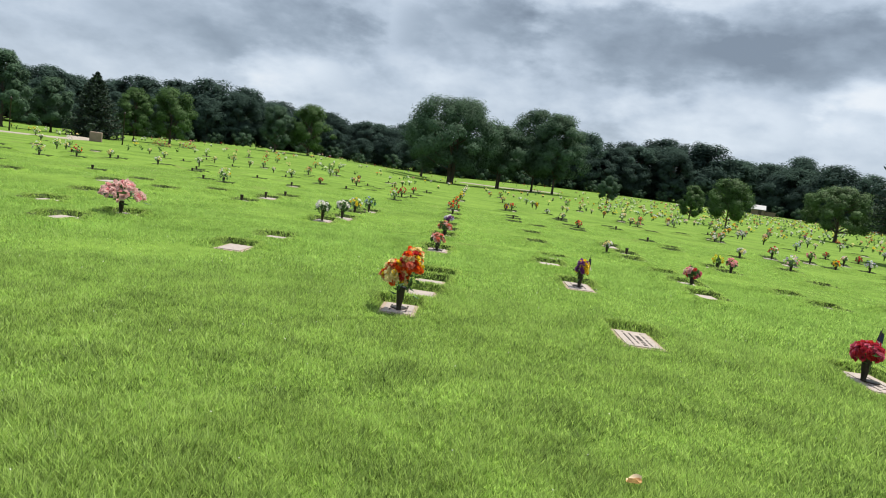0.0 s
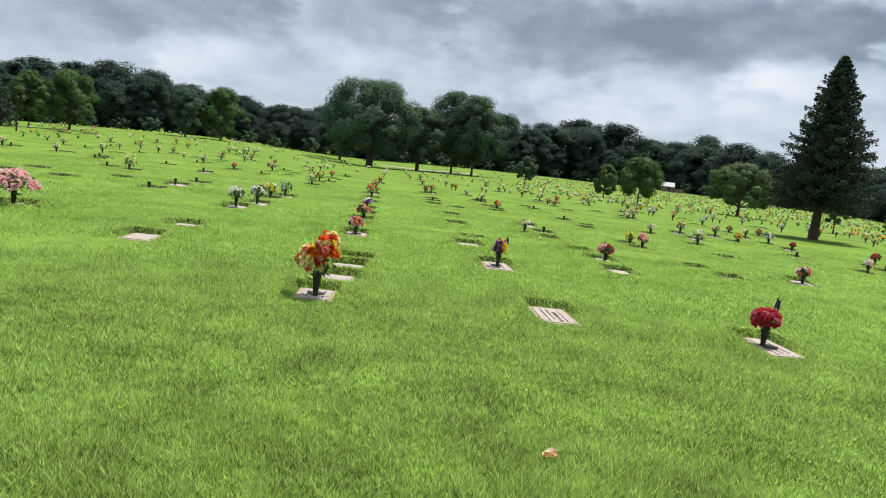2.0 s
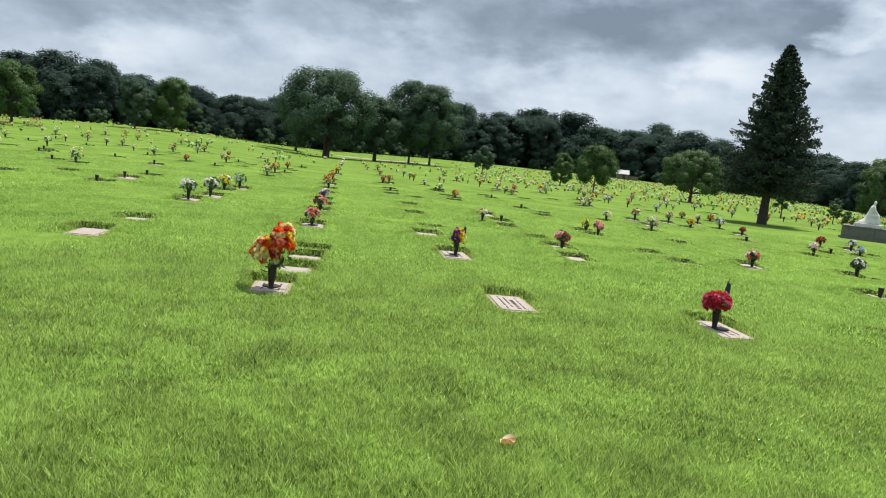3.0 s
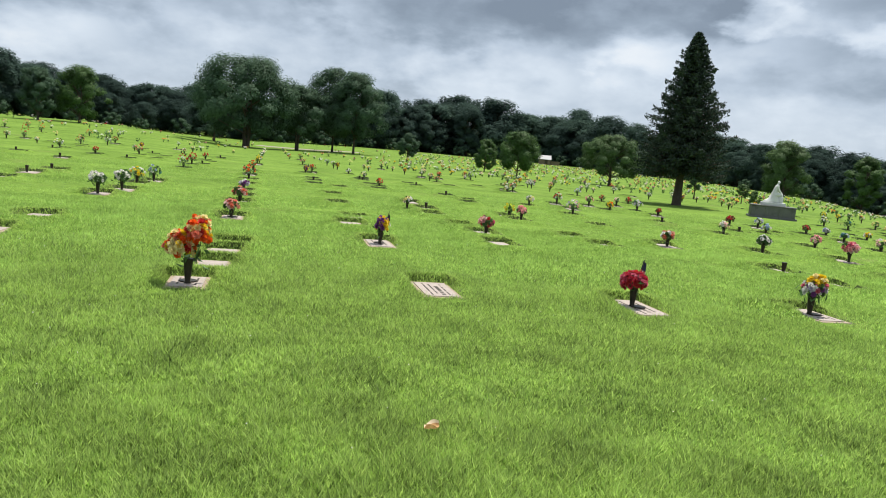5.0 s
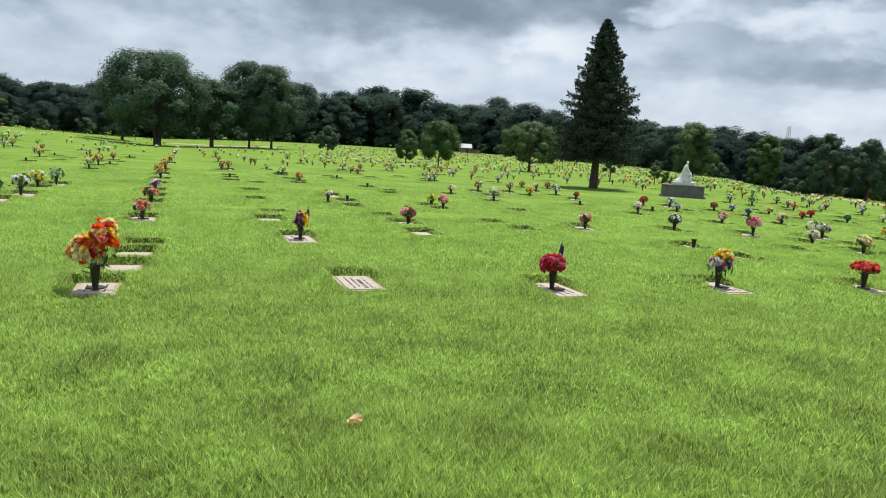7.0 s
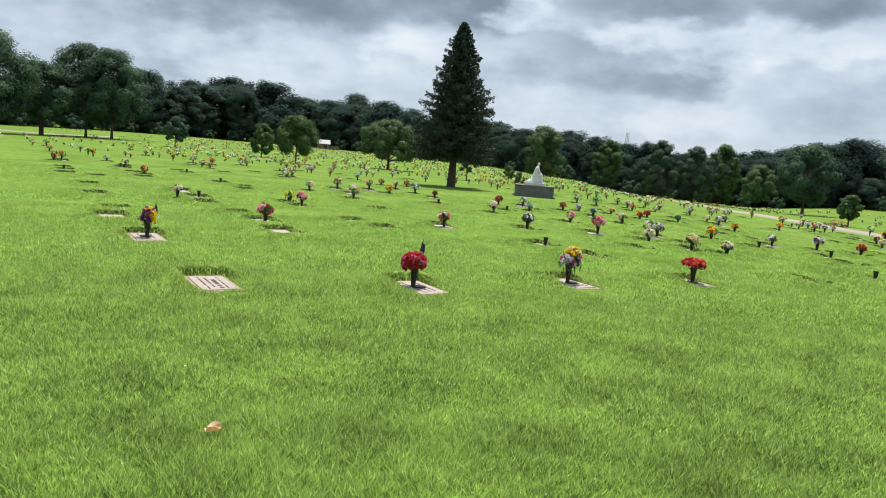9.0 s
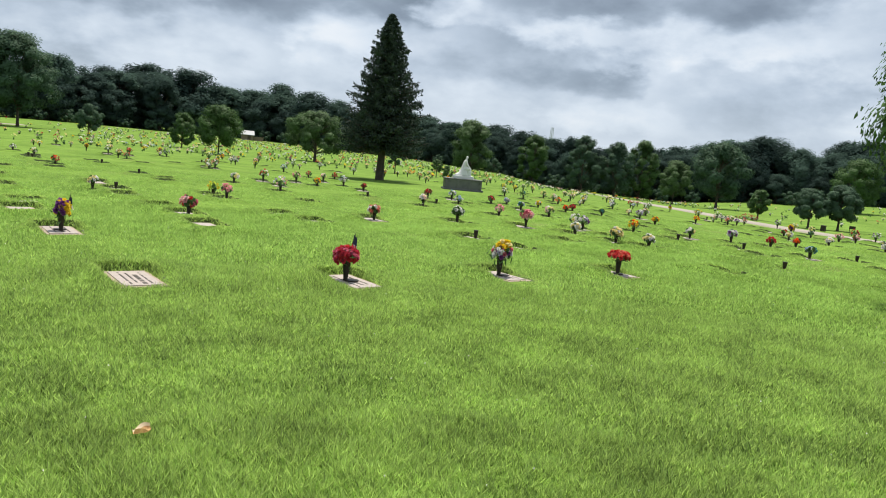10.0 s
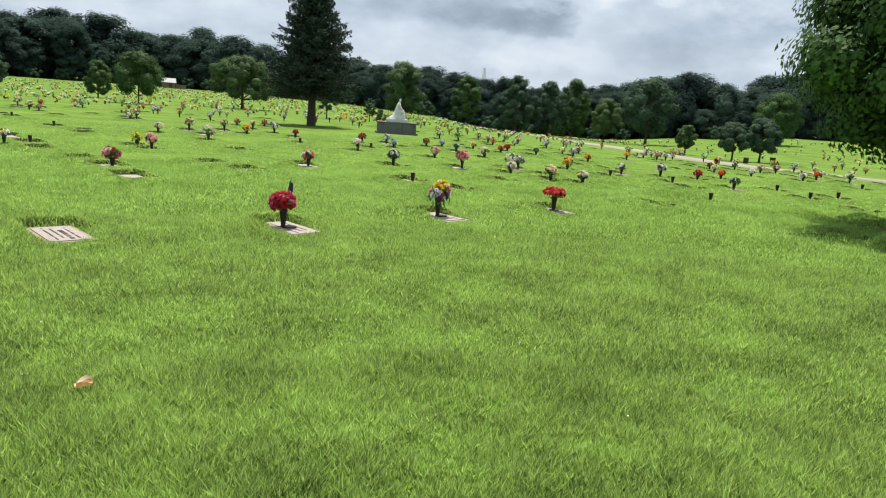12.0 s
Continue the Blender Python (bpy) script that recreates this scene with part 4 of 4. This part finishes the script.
bouquet(31.03, 9.15, 0.21, "white")
bouquet(24.77, 21.46, 0.32, "orange")
bouquet(0.35, 33.11, 0.49, "redorange")
bouquet(27.82, 18.76, 0.33, "white")
bouquet(24.55, 23.49, 0.55, "green")
bouquet(-2.36, 33.97, 0.56, "red")
bouquet(26.55, 21.62, 0.28, "white")
bouquet(-16.42, 30.3, 0.56, "orange")
bouquet(16.57, 30.22, 0.34, "red")
bouquet(18.01, 30.2, 0.34, "red")
bouquet(5.74, 34.83, 0.35, "white")
bouquet(13.4, 33.9, 0.48, "coral")
bouquet(3.32, 36.74, 0.45, "redorange")
bouquet(32.55, 18.02, 0.36, "coral")
bouquet(13.45, 35.15, 0.43, "coral")
bouquet(33.59, 17.33, 0.37, "lilac")
bouquet(35.45, 18.79, 0.46, "white")
bouquet(-5.39, 39.6, 0.52, "peach")
bouquet(-2.2, 41.37, 0.41, "red")
bouquet(11.08, 41.85, 0.35, "orange")
bouquet(12.08, 43.78, 0.44, "redorange")
bouquet(11.09, 44.42, 0.52, "cream")
bouquet(-22.26, 40.21, 0.94, "white")
bouquet(-17.86, 42.95, 0.46, "cream")
bouquet(-9.53, 46.11, 0.61, "salmon")
bouquet(14.61, 44.95, 0.69, "lilac")
bouquet(3.62, 47.7, 0.47, "peach")
bouquet(14.7, 46.54, 0.32, "white")
bouquet(-13.22, 48.62, 1.03, "red")
bouquet(-27.03, 45.43, 0.43, "white")
bouquet(-8.82, 52.99, 0.53, "brown")
bouquet(10.07, 53.64, 0.98, "pinkred")
bouquet(20.9, 51.85, 0.55, "bluewhite")
bouquet(52.16, 26.11, 0.57, "redmass")
bouquet(-20.03, 56.38, 0.73, "white")
bouquet(4.46, 62.36, 0.51, "brown")
bouquet(-12.16, 61.59, 0.61, "orange")
bouquet(-15.41, 60.85, 0.77, "orange")
bouquet(-32.93, 54.62, 0.78, "white")
bouquet(14.52, 63.43, 0.74, "lilac")
bouquet(-11.4, 64.33, 0.64, "teal")
bouquet(-11.0, 67.37, 0.78, "white")
bouquet(-19.6, 66.54, 0.79, "pink")
bouquet(-18.72, 69.72, 0.82, "peach")
bouquet(-29.77, 70.63, 0.88, "redmass")
bouquet(-28.04, 73.33, 1.02, "redmass")
bouquet(9.39, 85.54, 0.7, "coral")
bouquet(12.87, 102.6, 0.67, "pink")
empty_vase(9.31, 10.08)
empty_vase(14.18, 6.25)
empty_vase(17.86, 5.47)
empty_vase(4.86, 18.42)
empty_vase(16.61, 10.14)
empty_vase(17.45, 8.76)
empty_vase(-5.58, 18.7)
empty_vase(19.05, 5.2)
empty_vase(19.1, 6.67)
empty_vase(-5.62, 21.28)
empty_vase(14.73, 18.03)
empty_vase(13.09, 19.7)
empty_vase(-5.44, 23.02)
empty_vase(11.59, 23.21)
empty_vase(-11.97, 23.13)
empty_vase(-9.16, 32.8)
empty_vase(-5.16, 34.36)
empty_vase(-12.39, 33.67)
empty_vase(-5.16, 42.98)
empty_vase(-13.82, 43.65)
empty_vase(-17.26, 48.64)
empty_vase(-5.1, 56.12)

bouquet(4.35, 18.5, 0.3, "white", False)

# flat markers without flowers
marker(2.22, 7.42, 2, "flat granite marker with dark raised lettering", -2, 4)
for mx, my, sz in ((-3.05, 10.15, 0), (-2.9, 11.85, 0), (2.45, 18.4, 1), (2.13, 13.5, 2), (-0.12, 9.25, 0), (-0.2, 8.35, 1), (0.0, 10.0, 1), (2.7, 21.7, 1), (4.75, 14.6, 0), (6.95, 13.7, 0), (7.1, 12.5, 1),
                   (12.0, 6.3, 2), (4.67, 17.0, 0), (7.8, 23.8, 1), (-6.0, 10.7, 2), (-8.2, 15.6, 0), (11.7, 9.8, 1), (14.4, 7.1, 0), (3.4, 25.6, 1), (9.4, 17.0, 1), (-8.0, 19.4, 0), (0.05, 18.4, 0), (0.15, 23.3, 1)):
    marker(mx, my, sz, closed=math.hypot(mx, my) > 12.0)

# the further rows: every grave in its row, some with flowers
rng = random.Random(17)
names_far = ["white", "white", "white", "cream", "cream", "yelwhite", "yellow", "pinkwhite", "white", "pink", "red", "coral", "lilac", "yellow", "redwhite", "pinkwhite", "cream", "greenwhite", "lilac", "bluewhite", "peach", "purple", "salmon", "gold"]
taken = [(m[0], m[1]) for m in MARKERS]
FAR = []
for ix in range(-36, 50):
    for iy in range(-4, 160):
        y = 2.0 + iy * 0.98 + rng.uniform(-0.1, 0.1)
        x = -0.3 + ix * 2.42 + 0.028 * (y - 8) + rng.uniform(-0.08, 0.08)
        r, az = math.hypot(x, y), math.degrees(math.atan2(x, y))
        if not (-45 < az < 82) or r < 10.5 or r > edge_at(az)[0] - 16:
            continue
        if 36 - 0.05 * y < x < 41 + y * 1.25 and y < 90 and x > 30 + y * 0.62 and abs((x - 36.5) - max(0, y - 9) * 0.85) < 6:
            continue
        if min((x - q[0]) ** 2 + (y - q[1]) ** 2 for q in taken) < 1.1 or abs(az - 34.4) < 3.5 and r < 46 or abs(az - 41.2) < 3 and 35 < r < 43:
            continue
        gone = 0.10 if r < 40 else 0.17
        if az < -6:
            gone *= 0.55
        if az > 12 and r > 55:
            gone = 0.34
        if az > 44 and 33 < r < 90:
            gone = 0.26
        if az > 60 and r > 54:
            gone = 0.10
        if abs(az - 3) < 9 and r > 95:
            gone = 0.05
        u = rng.random()
        if r < 24:
            FAR.append((r, x, y, "m" if u < 0.16 else ""))
            continue
        FAR.append((r, x, y, "f" if u < gone else "m" if u < gone + 0.10 else "v" if u < gone + 0.13 else ""))
FAR.sort()
singles = 0
BLOBS = {}
for r, x, y, what in FAR:
    if what == "f" and r > 34 and singles < 120 and r < 62:
        singles += 1
        bouquet(x, y, rng.uniform(0.32, 0.52), rng.choice(names_far), r < 40)
    elif what == "f" and r > 34:
        BLOBS.setdefault(rng.choice(KINDS[rng.choice(names_far)][0].split()), []).append((x, y))
    elif what == "m" and r < 75 and len(MARKERS) < 292:
        marker(x, y, rng.randrange(3), closed=rng.random() < 0.85)
    elif what == "v" and r < 60 and len(MARKERS) < 294:
        empty_vase(x, y)
ngr = np.random.default_rng(9)
stems = []
for colour, places in BLOBS.items():
    out = []
    for x, y in places:
        z = terrain(x, y)
        for _ in range(7):
            b = blossom(int(ngr.integers(1, 99)), 6) * ngr.uniform(0.11, 0.19)
            out.append(b + np.array([x, y, z + 0.28]) + ngr.normal(size=3) * np.array([0.09, 0.09, 0.05]))
        for _ in range(7):
            stems.append(np.array([x, y, z + 0.15]) + ngr.normal(size=3) * np.array([0.04, 0.04, 0.06]))
    tagged(new("far_flowers", mesh_arrays("far_flowers", np.concatenate(out), 4, PETAL[colour])), "many far bouquets of " + colour + " flowers", "flowers", kind="stuff")
tagged(new("far_stems", mesh_arrays("far_stems", leaf_quads(np.array(stems), 0.10, ngr, 0.0, 0.5), 4, STEM)), "dark stems and vases of far bouquets", "stems", kind="stuff")


# ---- grass ----
def build_grass():
    rg = np.random.default_rng(4)
    tris, far_tris = [], []
    for r0, r1, dens, hgt, wid in ((1.2, 4.2, 18000, 0.040, 0.0045), (4.2, 9.0, 9000, 0.034, 0.0058), (9.0, 16.0, 2400, 0.032, 0.0088), (16.0, 34.0, 520, 0.024, 0.0120)):
        a0, a1 = radians(-48), radians(96)
        n = int(dens * (a1 - a0) * (r1 * r1 - r0 * r0) / 2)
        r = np.sqrt(rg.uniform(r0 * r0, r1 * r1, n))
        a = rg.uniform(a0, a1, n)
        x, y = r * np.sin(a), r * np.cos(a)
        keep = np.ones(n, bool) if r1 < 20 else rg.random(n) < 1 - 0.85 * (r - r0) / (r1 - r0)
        for mx, my, w, d, near_bank in MARKERS:
            if r0 - 1 < math.hypot(mx, my) < r1 + 1:
                keep &= ~((np.abs(x - mx) < w / 2 - 0.01) & (np.abs(y - my) < d / 2 - 0.01))
        x, y, r = x[keep], y[keep], r[keep]
        n = len(x)
        # clumps: height and lean follow soft patches
        patch = 0.5 + 0.25 * np.sin(x * 2.1 + 1.3 * np.sin(y * 1.7)) + 0.25 * np.sin(y * 2.7 + 1.1 * np.sin(x * 2.3))
        tuft = 0.5 + 0.30 * np.sin(x * 11 + 2 * np.sin(y * 7)) * np.sin(y * 13 + 2 * np.sin(x * 9)) + 0.34 * np.sin(x * 37 + 3 * np.sin(y * 19)) * np.sin(y * 41 + 3 * np.sin(x * 23))
        h = hgt * np.maximum(0.08, 0.1 + 0.45 * patch + 1.15 * tuft) * rg.uniform(0.45, 1.45, n)
        z = np.array([0.035 * noise.noise((p * 0.35, q * 0.35, 0)) + 0.012 * noise.noise((p * 1.3, q * 1.3, 4)) for p, q in zip(x, y)]) if r1 < 10 else np.zeros(n)
        z = z * 1.0 - 0.022
        for mx, my, w, d, near_bank in MARKERS:
            if r0 - 1 < math.hypot(mx, my) < r1 + 1:
                e = np.maximum(np.abs(x - mx) - w / 2, np.abs(y - my) - d / 2)
                near = (e > -0.02) & (e < 0.5)
                far = np.clip(0.5 + (1.2 * (y - my) - 0.4 * (x - mx)) / np.hypot(x - mx, y - my), 0, 1)
                bank = np.where(y - my < -d / 2, near_bank, 0.015 + 0.066 * far) * np.clip((0.48 - e) / 0.34, 0, 1) * np.clip((e - 0.02) / 0.07, 0, 1)
                z = np.where(near, z + bank, z)
        if r1 > 20:
            z = z + np.array([terrain(p, q) for p, q in zip(x, y)])
        t = rg.uniform(0, 2 * math.pi, n)
        lean = rg.uniform(0.2, 1.35, n)
        base = np.stack([x, y, z], 1)
        side = np.stack([np.cos(t), np.sin(t), np.zeros(n)], 1) * (wid * rg.uniform(0.6, 1.3, n))[:, None]
        la = t + rg.uniform(-1.2, 1.2, n) + math.pi / 2
        tip = base + np.stack([np.cos(la) * lean * h, np.sin(la) * lean * h, h + 0.012], 1)
        blades = np.stack([base - side, base + side, tip], 1)
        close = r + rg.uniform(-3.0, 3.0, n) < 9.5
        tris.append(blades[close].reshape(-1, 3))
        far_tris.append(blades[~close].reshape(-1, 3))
    for mx, my, w, d, near_bank in MARKERS:
        rr = math.hypot(mx, my)
        if rr > 26:
            continue
        n = 3600 if rr < 12 else 1300 if rr < 18 else 600
        a = rg.uniform(0, 2 * math.pi, n)
        c, sn = np.cos(a), np.sin(a)
        far = np.clip(0.5 + 1.2 * sn - 0.4 * c, 0, 1)
        u = rg.uniform(0, 1, n)
        k = 1 / np.maximum(np.abs(c) / (w / 2), np.abs(sn) / (d / 2)) + 0.01 + 0.05 * far + u * 0.13
        top = np.where(sn > -0.3, 0.015 + 0.066 * far, near_bank)
        base = np.stack([mx + k * c, my + k * sn, terrain(mx, my) - 0.006 + top * np.clip(u * 2.9, 0, 1)], 1)
        h = (0.02 + 0.016 * far) * rg.uniform(0.5, 1.4, n) * np.where(sn < -0.35, 0.6, 1.0)
        t = rg.uniform(0, 2 * math.pi, n)
        wd = (0.0045 if rr < 12 else 0.009) * rg.uniform(0.7, 1.3, n)
        side = np.stack([np.cos(t) * wd, np.sin(t) * wd, np.zeros(n)], 1)
        tip = base + np.stack([-c * h * 0.7 + rg.normal(0, 0.012, n), -sn * h * 0.7 + rg.normal(0, 0.012, n), h], 1)
        tris.append(np.stack([base - side, base + side, tip], 1).reshape(-1, 3))
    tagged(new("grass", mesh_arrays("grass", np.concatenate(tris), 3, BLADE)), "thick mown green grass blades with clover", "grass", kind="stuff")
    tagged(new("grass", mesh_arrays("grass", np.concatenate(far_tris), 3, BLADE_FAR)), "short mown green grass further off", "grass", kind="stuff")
    n = 420
    r, a = np.sqrt(rg.uniform(1.5, 150, n)), rg.uniform(radians(-45), radians(92), n)
    c = np.stack([r * np.sin(a), r * np.cos(a), rg.uniform(0.03, 0.055, n)], 1)
    tagged(new("clover_flowers", mesh_arrays("clover_flowers", leaf_quads(np.repeat(c, 2, 0), 0.0055, rg, 0.3, 0.8), 4, CLOVER)), "tiny white clover heads scattered in the grass", "clover", kind="stuff")


build_grass()

# a curled dry leaf on the grass
vs, fs = [], []
for i in range(9):
    for j in range(7):
        u, v = i / 8 - 0.5, j / 6 - 0.5
        w = 0.085 * (1 - (2 * u) ** 2 * 0.75)
        vs.append((0.12 * u, w * v, 0.045 + 0.10 * v * v * 1.2 + 0.03 * math.sin(6 * u) * v + 0.04 * u * u))
fs = [(i * 7 + j, (i + 1) * 7 + j, (i + 1) * 7 + j + 1, i * 7 + j + 1) for i in range(8) for j in range(6)]
me = mesh_from("dry_leaf", vs, fs, DRY_LEAF, True)
me.materials.append(DRY_PALE)
me.polygons.foreach_set("material_index", [1 if k % 6 > 4 else 0 for k in range(len(fs))])
tagged(new("dry_leaf", me), "curled brown dry leaf lying on the grass", "leaf").matrix_basis = Matrix.LocRotScale((1.15, 3.465, 0.012), Euler((0, 0, 0.35)), (0.8, 0.8, 0.8))
